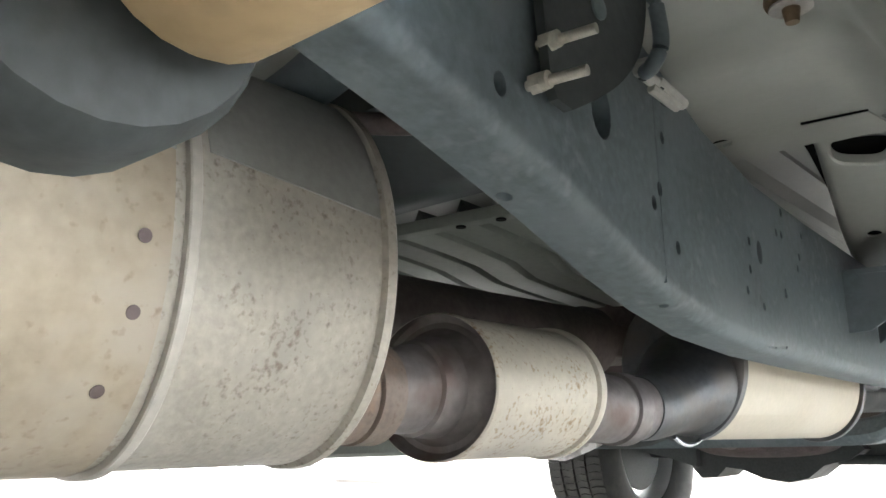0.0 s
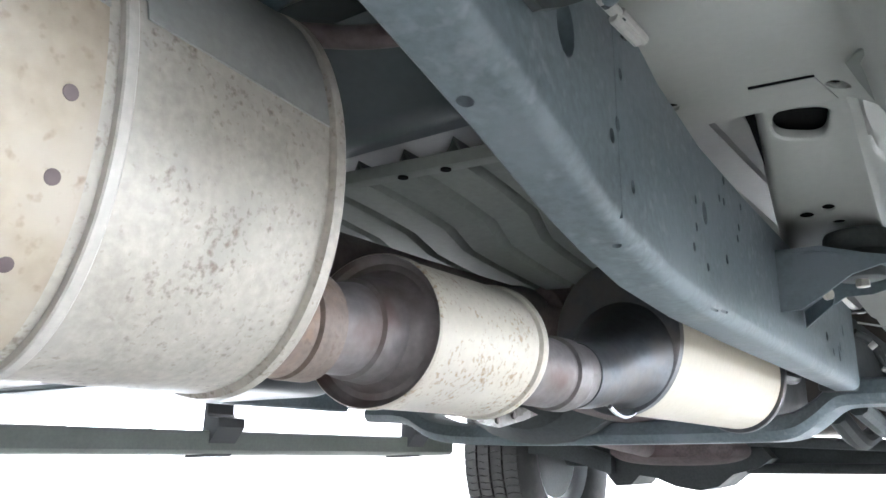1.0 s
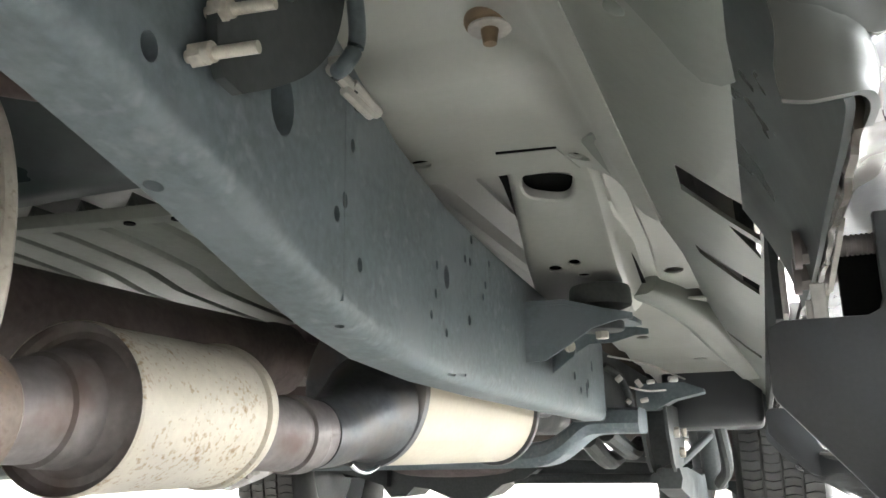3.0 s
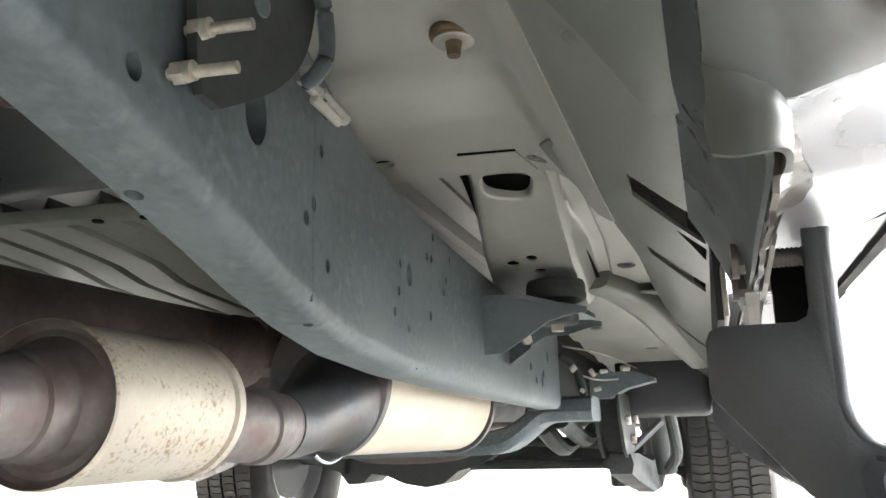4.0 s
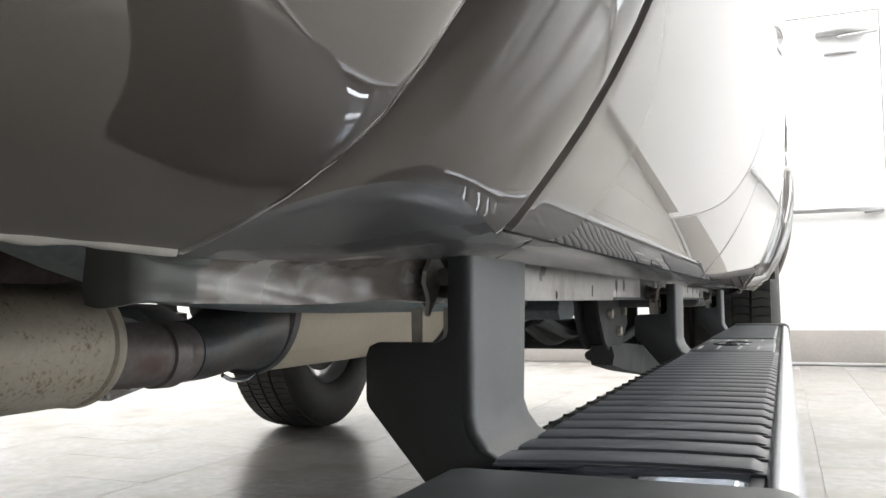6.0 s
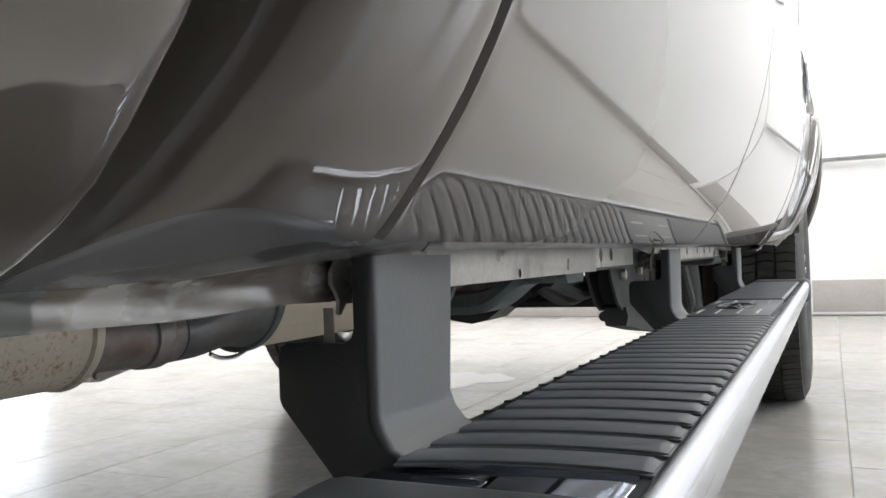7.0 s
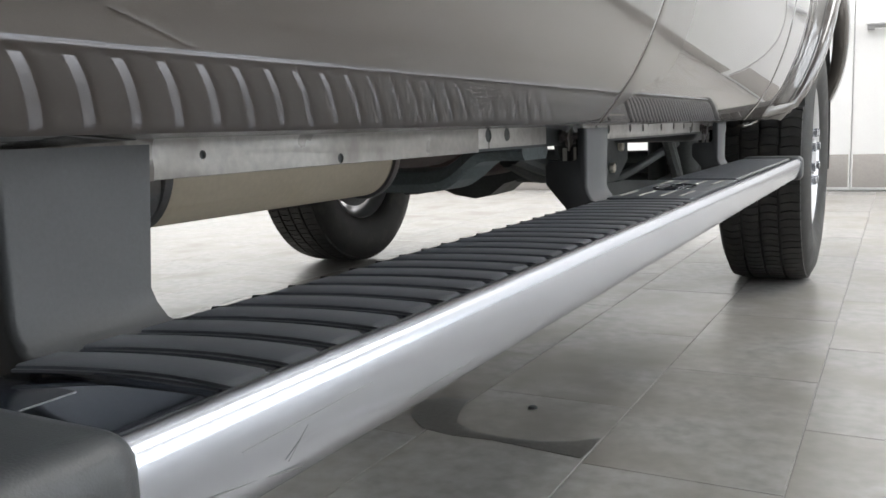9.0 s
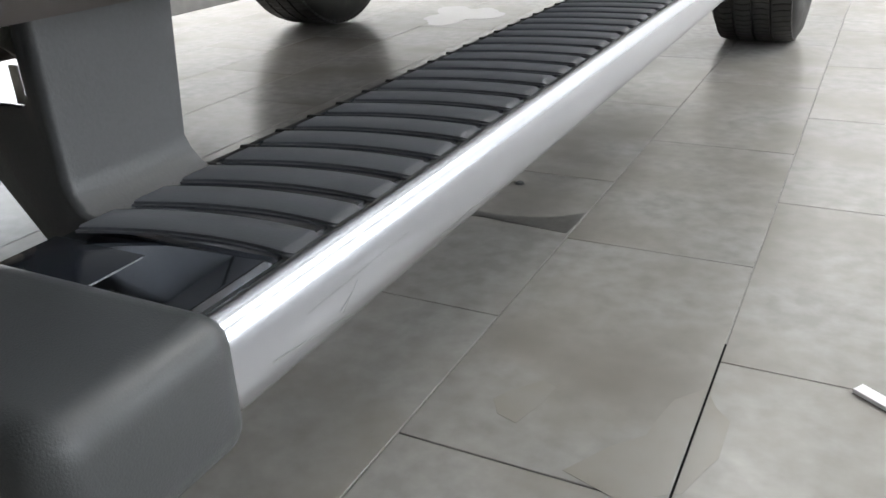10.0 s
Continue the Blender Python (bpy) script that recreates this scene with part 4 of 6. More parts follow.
part("edge_seam", tube_bm(smooth_path([(0.48, 0.668, 0.7425), (0.60, 0.664, 0.7425), (0.650, 0.660, 0.7430)]), 0.0015, 6), DARK, truck)

# --- ribbed heat shield and crossmembers inboard of the rail
def shield_at(u, y):
    """Lapped ribs that bend inwards on their way forward; u counts ribs."""
    bend = lerp_table([(0.66, 0.010), (0.80, 0.0), (0.86, -0.005), (0.935, -0.015), (1.03, -0.050), (1.10, -0.061), (1.16, -0.068), (1.30, -0.082)], y)[0]
    f = u - math.floor(u)
    lap = 0.013 * (1 - f / 0.13) if f < 0.13 else 0.013 * max(0, (f - 0.80) / 0.20) ** 2
    x = 0.326 + 0.055 * u + bend
    return (x, y, lerp_table([(0.66, 0.662), (0.80, 0.662), (0.95, 0.655), (1.3, 0.645)], y)[0] + lap + 0.05 * max(0, 0.25 - x))


ribs = [k + f for k in range(-5, 4) for f in (0, 0.03, 0.07, 0.11, 0.13, 0.16, 0.4, 0.7, 0.85, 0.93, 0.98)]
part("ribbed_heat_shield", sheet_bm(shield_at, ribs, steps(0.752, 1.28, 40), 0.002), SHIELD, truck, "dull grey ribbed heat shield", smooth=40)
part("shield_edge", loft_bm([[(x, 0.722 + 0.10 * (x - 0.26) + dy, z) for dy, z in ((0.014, 0.664), (0.016, 0.658), (0.020, 0.6545), (0.034, 0.6535), (0.037, 0.6550), (0.034, 0.659), (0.020, 0.664))] for x in steps(0.05, 0.545, 8)]), SHIELD, truck)
for x in (0.325, 0.370):
    part("drain_hole", cyl_bm((x, 0.750 + 0.10 * (x - 0.26), 0.6526), (x, 0.750 + 0.10 * (x - 0.26), 0.6550), 0.0050, 16), SEAL_AND_SHADE, truck)
part("rear_crossmember", loft_bm([[(x, 0.57 + 1.22 * dy, z + 0.01 * math.sin(x * 4)) for dy, z in ((0, 0.72), (0.0, 0.69), (0.02, 0.678), (0.045, 0.672), (0.07, 0.655), (0.085, 0.650), (0.115, 0.655), (0.12, 0.664), (0.09, 0.664), (0.08, 0.72))] for x in steps(-0.55, 0.545, 10)]), WAXED, truck, smooth=60)
part("spare_wheel_tube", tube_bm(smooth_path([(-0.1, 0.50, 0.70), (0.2, 0.52, 0.695), (0.42, 0.50, 0.70), (0.55, 0.44, 0.72)]), 0.02), FRAME, truck)
part("bracket_strip", tube_bm(smooth_path([(0.40, 0.52, 0.672), (0.45, 0.545, 0.664), (0.495, 0.556, 0.660), (0.515, 0.57, 0.662)]), [0.008] * 18 + [0.005], 12), IRON, truck)

# --- frame rail
RAIL = [(-0.9, 0.60, 0.555, 0.80, 0.95), (-0.3, 0.60, 0.555, 0.765, 0.93), (0.0, 0.598, 0.552, 0.705, 0.885), (0.25, 0.592, 0.546, 0.650, 0.835), (0.35, 0.588, 0.540, 0.629, 0.82), (0.45, 0.584, 0.535, 0.608, 0.80), (0.55, 0.578, 0.530, 0.583, 0.772),
        (0.638, 0.5705, 0.525, 0.558, 0.745), (0.70, 0.567, 0.522, 0.5435, 0.726), (0.78, 0.5635, 0.518, 0.531, 0.700), (0.90, 0.559, 0.514, 0.5235, 0.681), (1.06, 0.5555, 0.511, 0.520, 0.673), (1.3, 0.550, 0.506, 0.518, 0.668), (1.8, 0.537, 0.493, 0.516, 0.664)]


def rail_loop(y):
    xo, xi, zb, zt = lerp_table(RAIL, y)
    return [(xo, y, zt - 0.008), (xo - 0.003, y, zt - 0.002), (xo - 0.008, y, zt), (xi, y, zt), (xi, y, zb + 0.004), (xi + 0.004, y, zb),
            (xo - 0.013, y, zb), (xo - 0.0085, y, zb + 0.0010), (xo - 0.0045, y, zb + 0.0036), (xo - 0.0014, y, zb + 0.0078), (xo, y, zb + 0.0125)]


rail_ys = sorted(set([r[0] for r in RAIL] + steps(0.45, 1.06, 30)))
rail = part("frame_rail", loft_bm([rail_loop(y) for y in rail_ys]), FRAME, truck, "grey wax-coated steel frame rail with drain holes")
holes = []


def side_hole(y, z, r, rz=None):
    xo = lerp_table(RAIL, y)[0]
    r, rz = 1.2 * r, 1.2 * (rz or r)
    holes.append(loft_bm([[(x, y + r * math.cos(2 * math.pi * k / 16), z + rz * math.sin(2 * math.pi * k / 16)) for k in range(16)] for x in (xo - 0.041, xo + 0.01)]))


for y, z, r, rz in ((0.5905, 0.653, 0.0120, 0.0165), (0.472, 0.629, 0.0050, 0.0060), (0.6915, 0.664, 0.0028, 0.0042), (0.6795, 0.622, 0.0034, 0.0048), (0.6675, 0.6095, 0.0036, 0.0046), (0.705, 0.584, 0.0034, 0.0044),
                    (0.8935, 0.6125, 0.0062, 0.0092), (0.867, 0.618, 0.0025, 0.0036), (0.863, 0.5925, 0.0026, 0.0036), (0.851, 0.5725, 0.0026, 0.0034), (0.8905, 0.5625, 0.0028, 0.0034), (0.958, 0.583, 0.0032, 0.0042),
                    (1.0065, 0.614, 0.0026, 0.0034), (1.015, 0.6275, 0.0026, 0.0036), (1.0305, 0.653, 0.0026, 0.0036), (0.9485, 0.641, 0.0026, 0.0034), (0.964, 0.6415, 0.0028, 0.0036), (0.9695, 0.665, 0.0028, 0.0040),
                    (1.496, 0.5745, 0.0062, 0.0058), (1.544, 0.556, 0.0052, 0.0052), (1.600, 0.5595, 0.0060, 0.0110), (1.665, 0.604, 0.0060, 0.0085), (1.616, 0.571, 0.0050, 0.0070)):
    side_hole(y, z, r, rz)
for x, y, r in ((0.543, 0.527, 0.0052), (0.553, 0.703, 0.0036)):
    z = lerp_table(RAIL, y)[2]
    holes.append(cyl_bm((x, y, z - 0.02), (x, y, z + 0.02), r, 16))
for k in range(2):
    holes.append(box_bm(0.5545 + 0.001 * k, 0.5560 + 0.001 * k, 0.902 + 0.026 * k, 0.922 + 0.026 * k, 0.50, 0.54))
pierce(rail, holes)
part("front_rail", box_bm(0.468, 0.530, 1.80, 4.3, 0.516, 0.655, 0.006), DARK, truck)
part("far_frame_rail", loft_bm([[(2 * C - x, y, z) for x, y, z in rail_loop(y)] for y in (0.0, 0.45, 0.638, 0.78, 1.06, 1.8)]), FRAME, truck)
part("rail_weld_seam", prism_x([(0.6788, 0.555), (0.6800, 0.555), (0.6800, 0.725), (0.6788, 0.725)], 0.5662, 0.5684), FRAME, truck)

# hanger plate with two long bolts on the rail
plate_out = [(0.500, 0.80), (0.500, 0.70), (0.506, 0.640), (0.512, 0.6305), (0.527, 0.6285)] + [(p.x, p.y) for p in smooth_path([(0.553, 0.6425, 0), (0.583, 0.662, 0), (0.606, 0.683, 0), (0.620, 0.703, 0), (0.629, 0.730, 0), (0.634, 0.765, 0)], 4)] + [(0.635, 0.80)]
hanger = part("hanger_plate", prism_x(plate_out, 0.586, 0.592), DARK, truck, "dark bolted hanger plate")
for y, z in ((0.496, 0.635), (0.508, 0.663)):
    bb = bmesh.new()
    cyl_bm((0.583, y, z), (0.618, y + 0.004, z), 0.0030, 12, bm=bb)
    hex_bm((0.586, y, z), (1, 0.05, 0), 0.0060, 0.007, bm=bb)
    cyl_bm((0.593, y, z), (0.597, y, z), 0.0050, 16, bm=bb)
    part("bolt", bb, ZINC, hanger, "pale zinc bolt")
part("rivet", cyl_bm((0.592, 0.562, 0.705), (0.5945, 0.562, 0.705), 0.008, 18, bevel=0.001), FRAME, hanger)
# pale wiring connector and its cable
con = bmesh.new()
for p, q, r in (((0.577, 0.640, 0.697), (0.582, 0.668, 0.690), 0.0045), ((0.582, 0.660, 0.693), (0.587, 0.690, 0.683), 0.0045), ((0.579, 0.655, 0.688), (0.585, 0.684, 0.680), 0.004), ((0.576, 0.640, 0.700), (0.584, 0.645, 0.702), 0.004)):
    cyl_bm(p, q, r, 8, bevel=0.001, bm=con)
connector = part("wiring_connector", con, CONNECTOR, truck, "pale plastic wiring connector")
part("cable", tube_bm(smooth_path([(0.597, 0.608, 0.86), (0.600, 0.616, 0.76), (0.600, 0.628, 0.731), (0.600, 0.631, 0.705), (0.594, 0.628, 0.690), (0.584, 0.638, 0.692)]), 0.0055), FRAME, connector, "grey sleeved cable")
for y, z, r in ((0.6455, 0.6952, 0.0058), (0.664, 0.6905, 0.0056), (0.678, 0.686, 0.0052)):
    part("clip_band", cyl_bm((0.5795, y - 0.0016, z + 0.0005), (0.5805, y + 0.0016, z - 0.0005), r, 10), DARK, connector)

# body mount arm and rubber cushion
arm = bmesh.new()
top = [(0.545, 1.18), (0.60, 1.185), (0.655, 1.205), (0.676, 1.235), (0.680, 1.265), (0.665, 1.30), (0.62, 1.33), (0.545, 1.34)]
loft_bm([[(x, y, 0.632 - 0.02 * max(0, (x - 0.60) / 0.08)) for x, y in top], [(x, y, 0.638 - 0.02 * max(0, (x - 0.60) / 0.08)) for x, y in top]], bm=arm)
for y0, dz in ((1.178, 0.0), (1.325, 0.02)):
    edge = [(0.545, 0.564 + dz), (0.575, 0.566 + dz), (0.60, 0.582 + dz), (0.63, 0.603), (0.66, 0.612), (0.677, 0.613), (0.677, 0.62), (0.60, 0.636), (0.545, 0.636)]
    loft_bm([[(x, y0 + 0.028 * (x - 0.545) / 0.13 + d, z) for x, z in edge] for d in (0, 0.004)], bm=arm)
mount = part("body_mount_arm", arm, FRAME, truck)
part("cushion", cyl_bm((0.632, 1.255, 0.636), (0.632, 1.255, 0.664), 0.040, 32, r2=0.038, bevel=0.006), GREY_RUBBER, mount, "black rubber body mount cushion")
part("washer", cyl_bm((0.632, 1.255, 0.606), (0.632, 1.255, 0.630), 0.028, 24, bevel=0.003), DARK, mount)
part("bolt", hex_bm((0.632, 1.255, 0.607), (0, 0, -1), 0.0085, 0.010), ZINC, mount)
part("mount_link", loft_bm([[(0.552, 1.318 + d, 0.563), (0.602, 1.222 + d, 0.574), (0.606, 1.214 + d, 0.582), (0.602, 1.222 + d, 0.590), (0.552, 1.318 + d, 0.585)] for d in (0, 0.004)]), FRAME, mount)
lk = bmesh.new()
cyl_bm((0.60, 1.20, 0.583), (0.604, 1.197, 0.583), 0.007, 12, bm=lk)
part("rivet", lk, ZINC, mount)

# --- exhaust
mc = (0.3605, 0.565)
muf = oval_y([(0.3665, *mc, 0.0985, 0.1265), (0.370, *mc, 0.0985, 0.1265)] + [(y, *mc, 0.0985, 0.1265) for y in (0.386, 0.44, 0.508)]
             + [(0.512, *mc, 0.0965, 0.1245), (0.514, *mc, 0.0965, 0.1245), (0.5155, *mc, 0.1010, 0.1290), (0.522, *mc, 0.1015, 0.1295), (0.525, *mc, 0.0995, 0.1275), (0.526, *mc, 0.095, 0.122), (0.524, *mc, 0.06, 0.08)], n=96, power=2.15)
muffler = part("muffler", muf, ALU_STEEL, truck, "large stained aluminised oval muffler")
part("rear_shell", oval_y([(-0.62, *mc, 0.09, 0.115), (-0.60, *mc, 0.10, 0.128)] + [(y, *mc, 0.1005, 0.1285) for y in (-0.3, 0.0, 0.25, 0.3655)] + [(0.3662, *mc, 0.0985, 0.1265)], n=96, power=2.15), ALU_TAN, muffler, "tan heat-tinted rear shell")
part("seam_band", oval_y([(0.3725, *mc, 0.0986, 0.1266), (0.3728, *mc, 0.1022, 0.1302), (0.3738, *mc, 0.1030, 0.1310), (0.3790, *mc, 0.1030, 0.1310), (0.3800, *mc, 0.1022, 0.1302), (0.3803, *mc, 0.0986, 0.1266)], n=96, power=2.15, caps=False), BAND, muffler, "pale raised seam band")
# overlapping wrapper sheet on the upper shell
def wrap(a, y, grow=0.0):
    k = math.cos(a), math.sin(a)
    return (mc[0] + (0.1000 + grow) * math.copysign(abs(k[0]) ** (2 / 2.15), k[0]), y, mc[1] + (0.1280 + grow) * math.copysign(abs(k[1]) ** (2 / 2.15), k[1]))


part("wrapper_edge", sheet_bm(lambda a, u: wrap(a, 0.387 + u * 0.124) if a > 0.26 else wrap(0.26 - 0.10 * u + 0.0, 0.387 + u * 0.124), [0.2, 0.3, 0.45, 0.6, 0.8, 1.0, 1.25, 1.57], steps(0, 1, 8), 0.0012), WRAP_STEEL, muffler)
part("wrapper_edge", sheet_bm(lambda a, u: wrap(a if a > 0.40 else 0.42 - 0.20 * u, 0.20 + u * 0.1655, 0.0018), [0.3, 0.45, 0.6, 0.8, 1.0, 1.25, 1.57], steps(0, 1, 8), 0.0012), WRAP_STEEL, muffler)
for y, z in ((0.351, 0.549), (0.351, 0.513), (0.345, 0.477)):
    s = (z - mc[1]) / 0.1285
    x = mc[0] + 0.1005 * (1 - abs(s) ** 2.15) ** (1 / 2.15)
    out = Vector((((x - mc[0]) / 0.1005) ** 1.15 / 0.1005, 0, math.copysign(abs(s) ** 1.15, s) / 0.1285)).normalized()
    at = Vector((x, y, z))
    part("drain_spot", cyl_bm(at - out * 0.003, at + out * 0.0004, 0.0044, 16, r2=0.0036), IRON, muffler, "dark brown drain spot")
# coupling and first pipe
coup = oval_y([(0.522, 0.378, 0.487, 0.031, 0.031), (0.528, 0.378, 0.487, 0.0365, 0.0365), (0.556, 0.378, 0.487, 0.0365, 0.0365), (0.557, 0.378, 0.487, 0.034, 0.034), (0.559, 0.378, 0.487, 0.034, 0.034), (0.560, 0.378, 0.487, 0.0375, 0.0375), (0.582, 0.378, 0.487, 0.0375, 0.0375), (0.590, 0.377, 0.488, 0.031, 0.031)], n=48)
part("coupling", coup, RUST, truck, "rust-pitted pipe coupling")
pipe1 = oval_y([(0.586, 0.377, 0.488, 0.029, 0.029), (0.600, 0.376, 0.489, 0.031, 0.031), (0.618, 0.374, 0.491, 0.0335, 0.0335), (0.628, 0.373, 0.492, 0.034, 0.034), (0.630, 0.373, 0.492, 0.037, 0.037), (0.640, 0.373, 0.493, 0.0385, 0.0385), (0.654, 0.372, 0.494, 0.0415, 0.0405)], n=48)
part("exhaust_pipe", pipe1, RUST_GREY, truck)
cc = (0.372, 0.4945)
cat = oval_y([(0.655, *cc, 0.0655, 0.058), (0.657, *cc, 0.0668, 0.0592), (0.664, *cc, 0.0668, 0.0592), (0.667, *cc, 0.0652, 0.0578), (0.72, *cc, 0.0652, 0.0578), (0.803, *cc, 0.0652, 0.0578), (0.805, *cc, 0.0635, 0.056), (0.807, *cc, 0.0675, 0.060), (0.813, *cc, 0.0685, 0.061), (0.817, *cc, 0.067, 0.0595), (0.818, *cc, 0.05, 0.045), (0.818, *cc, 0.034, 0.034)], n=72, caps=False)
converter = part("catalytic_converter", cat, ALU_SPOT, truck, "spotted steel catalytic converter can")
part("end_cone", oval_y([(0.656, *cc, 0.0655, 0.058), (0.661, *cc, 0.0635, 0.056), (0.664, *cc, 0.058, 0.052), (0.663, *cc, 0.052, 0.047), (0.658, *cc, 0.046, 0.043), (0.650, *cc, 0.040, 0.039)], n=72, caps=False), RUST_GREY, converter, "dark heat-stained end cone")
bb = bmesh.new()
hex_bm((0.379, 0.668, 0.4485), (0, -1, 0.1), 0.0042, 0.004, bm=bb)
part("bolt", bb, ZINC, converter)
pipe2 = oval_y([(0.812, 0.385, 0.4835, 0.0335, 0.0335), (0.892, 0.395, 0.4805, 0.0335, 0.0335), (0.893, 0.395, 0.4805, 0.0325, 0.0325), (0.896, 0.396, 0.4805, 0.0325, 0.0325), (0.897, 0.396, 0.4805, 0.036, 0.036), (0.916, 0.399, 0.480, 0.036, 0.036), (0.920, 0.400, 0.480, 0.033, 0.033), (0.95, 0.404, 0.4815, 0.032, 0.032)], n=48)
part("exhaust_pipe", pipe2, RUST_GREY, truck)
dc = lambda y: (0.403 - 0.04 * (y - 1.05), 0.532)
elbow = oval_y([(0.935, 0.403, 0.481, 0.033, 0.033), (0.965, 0.405, 0.484, 0.035, 0.035), (0.99, 0.405, 0.492, 0.039, 0.040), (1.01, 0.407, 0.501, 0.046, 0.045), (1.03, 0.410, 0.507, 0.053, 0.051), (1.048, 0.409, 0.512, 0.060, 0.060), (1.057, 0.408, 0.515, 0.062, 0.064)], n=64)
part("inlet_cone", elbow, SOOT, truck, "sooty dark inlet cone")
dpf = oval_y([(1.050, *dc(1.05), 0.069, 0.081), (1.0515, *dc(1.05), 0.0725, 0.0855), (1.058, *dc(1.06), 0.0725, 0.0855), (1.061, *dc(1.06), 0.0705, 0.0835), (1.3, *dc(1.3), 0.0715, 0.0845), (1.585, *dc(1.585), 0.0725, 0.0855), (1.589, *dc(1.59), 0.070, 0.083), (1.592, *dc(1.59), 0.0765, 0.0895), (1.604, *dc(1.6), 0.0765, 0.0895), (1.608, *dc(1.61), 0.068, 0.08), (1.63, *dc(1.63), 0.05, 0.055), (1.70, 0.37, 0.535, 0.034, 0.034), (1.95, 0.33, 0.55, 0.034, 0.034)], n=80)
part("filter_end_plate", oval_y([(1.0465, *dc(1.05), 0.066, 0.079), (1.048, *dc(1.05), 0.0715, 0.0845), (1.0500, *dc(1.05), 0.0735, 0.0865), (1.062, *dc(1.05), 0.0735, 0.0865), (1.064, *dc(1.05), 0.071, 0.084)], n=64), SOOT, truck)
part("particulate_filter", dpf, ALU_CLEAN, truck, "clean cream-coloured particulate filter can")
rr = oval_y([(1.590, *dc(1.59), 0.078, 0.091), (1.593, *dc(1.59), 0.079, 0.092), (1.603, *dc(1.6), 0.079, 0.092), (1.606, *dc(1.6), 0.078, 0.091)], n=80, caps=True)
part("clamp_band", rr, SOOT, truck)
# pipes and hoses past the filter
for k, (x, z) in enumerate(((0.43, 0.57), (0.455, 0.54), (0.40, 0.585))):
    part("hose", tube_bm(smooth_path([(x - 0.03, 1.58, z), (x, 1.66, z - 0.01 * k), (x - 0.02, 1.78, z + 0.01), (x - 0.06, 1.95, z + 0.02)]), 0.011, 10), SOOT if k % 2 else RUST, truck)
# bracket and wire loop under the filter
exb = part("exhaust_bracket", prism_x([(0.83, 0.447), (0.86, 0.434), (0.90, 0.430), (0.95, 0.439), (0.98, 0.446), (0.95, 0.452), (0.88, 0.452)], 0.335, 0.339), PRIMER, truck, "scuffed grey exhaust bracket")
for y, z in ((0.862, 0.441), (0.893, 0.437), (0.925, 0.443)):
    part("bolt", hex_bm((0.339, y, z), (1, 0, 0), 0.0035, 0.003), RUST_GREY, exb)
part("wire_loop", tube_bm(smooth_path([(0.42, 0.985, 0.452), (0.42, 1.0, 0.446), (0.42, 1.02, 0.4435), (0.42, 1.04, 0.446), (0.42, 1.055, 0.452)]), 0.0025, 8), CHROME, truck, "bright bent wire loop")
# propeller shaft with flange
shaft = oval_y([(-0.5, 0.215, 0.575, 0.046, 0.046), (0.95, 0.20, 0.584, 0.046, 0.046), (1.16, 0.198, 0.588, 0.046, 0.046), (1.18, 0.197, 0.588, 0.05, 0.05), (1.20, 0.197, 0.588, 0.05, 0.05), (1.215, 0.196, 0.588, 0.035, 0.035), (1.30, 0.19, 0.59, 0.03, 0.03)], n=48)
pshaft = part("propeller_shaft", shaft, IRON, truck, "rust-brown propeller shaft")
for dx in (-0.03, 0.03):
    part("yoke_ear", box_bm(0.197 + dx - 0.009, 0.197 + dx + 0.009, 1.20, 1.28, 0.565, 0.612, 0.004), IRON, pshaft)
part("bolt", hex_bm((0.238, 1.26, 0.558), (1, -0.4, -0.2), 0.008, 0.012), ZINC, pshaft)
part("transmission", oval_y([(1.30, 0.17, 0.60, 0.05, 0.06), (1.36, 0.16, 0.60, 0.09, 0.10), (1.6, 0.12, 0.61, 0.13, 0.13), (1.9, 0.08, 0.61, 0.16, 0.14), (2.4, 0.05, 0.62, 0.19, 0.16)], n=24), IRON, truck)

# --- leaf-spring hanger and shield just above the start of the view
hg = loft_bm([[(x, y, z) for x, y, z in ring] for ring in [
    [(xx, 0.237 + 0.050 * math.cos(a) * w, 0.573 + 0.053 * math.sin(a) * h) for a in [2 * math.pi * k / 28 for k in range(28)]] for xx, w, h in ((0.600, 0.9, 0.9), (0.604, 1.0, 1.0), (0.632, 1.0, 1.0), (0.640, 0.92, 0.92), (0.642, 0.6, 0.6))]])
hang = part("spring_hanger", hg, DARK, truck, "rounded grey cast spring hanger")
part("hanger_arm", box_bm(0.585, 0.625, 0.18, 0.286, 0.575, 0.72, 0.012, 3), DARK, hang)
part("heat_guard", loft_bm([[(xx, 0.252 + 0.040 * math.cos(a) * w, 0.596 + 0.056 * math.sin(a) * w) for a in [2 * math.pi * k / 32 for k in range(32)]] for xx, w in ((0.648, 0.8), (0.650, 0.95), (0.655, 1.0), (0.70, 1.0), (0.71, 0.9))]), TAN, truck, "tan heat guard")

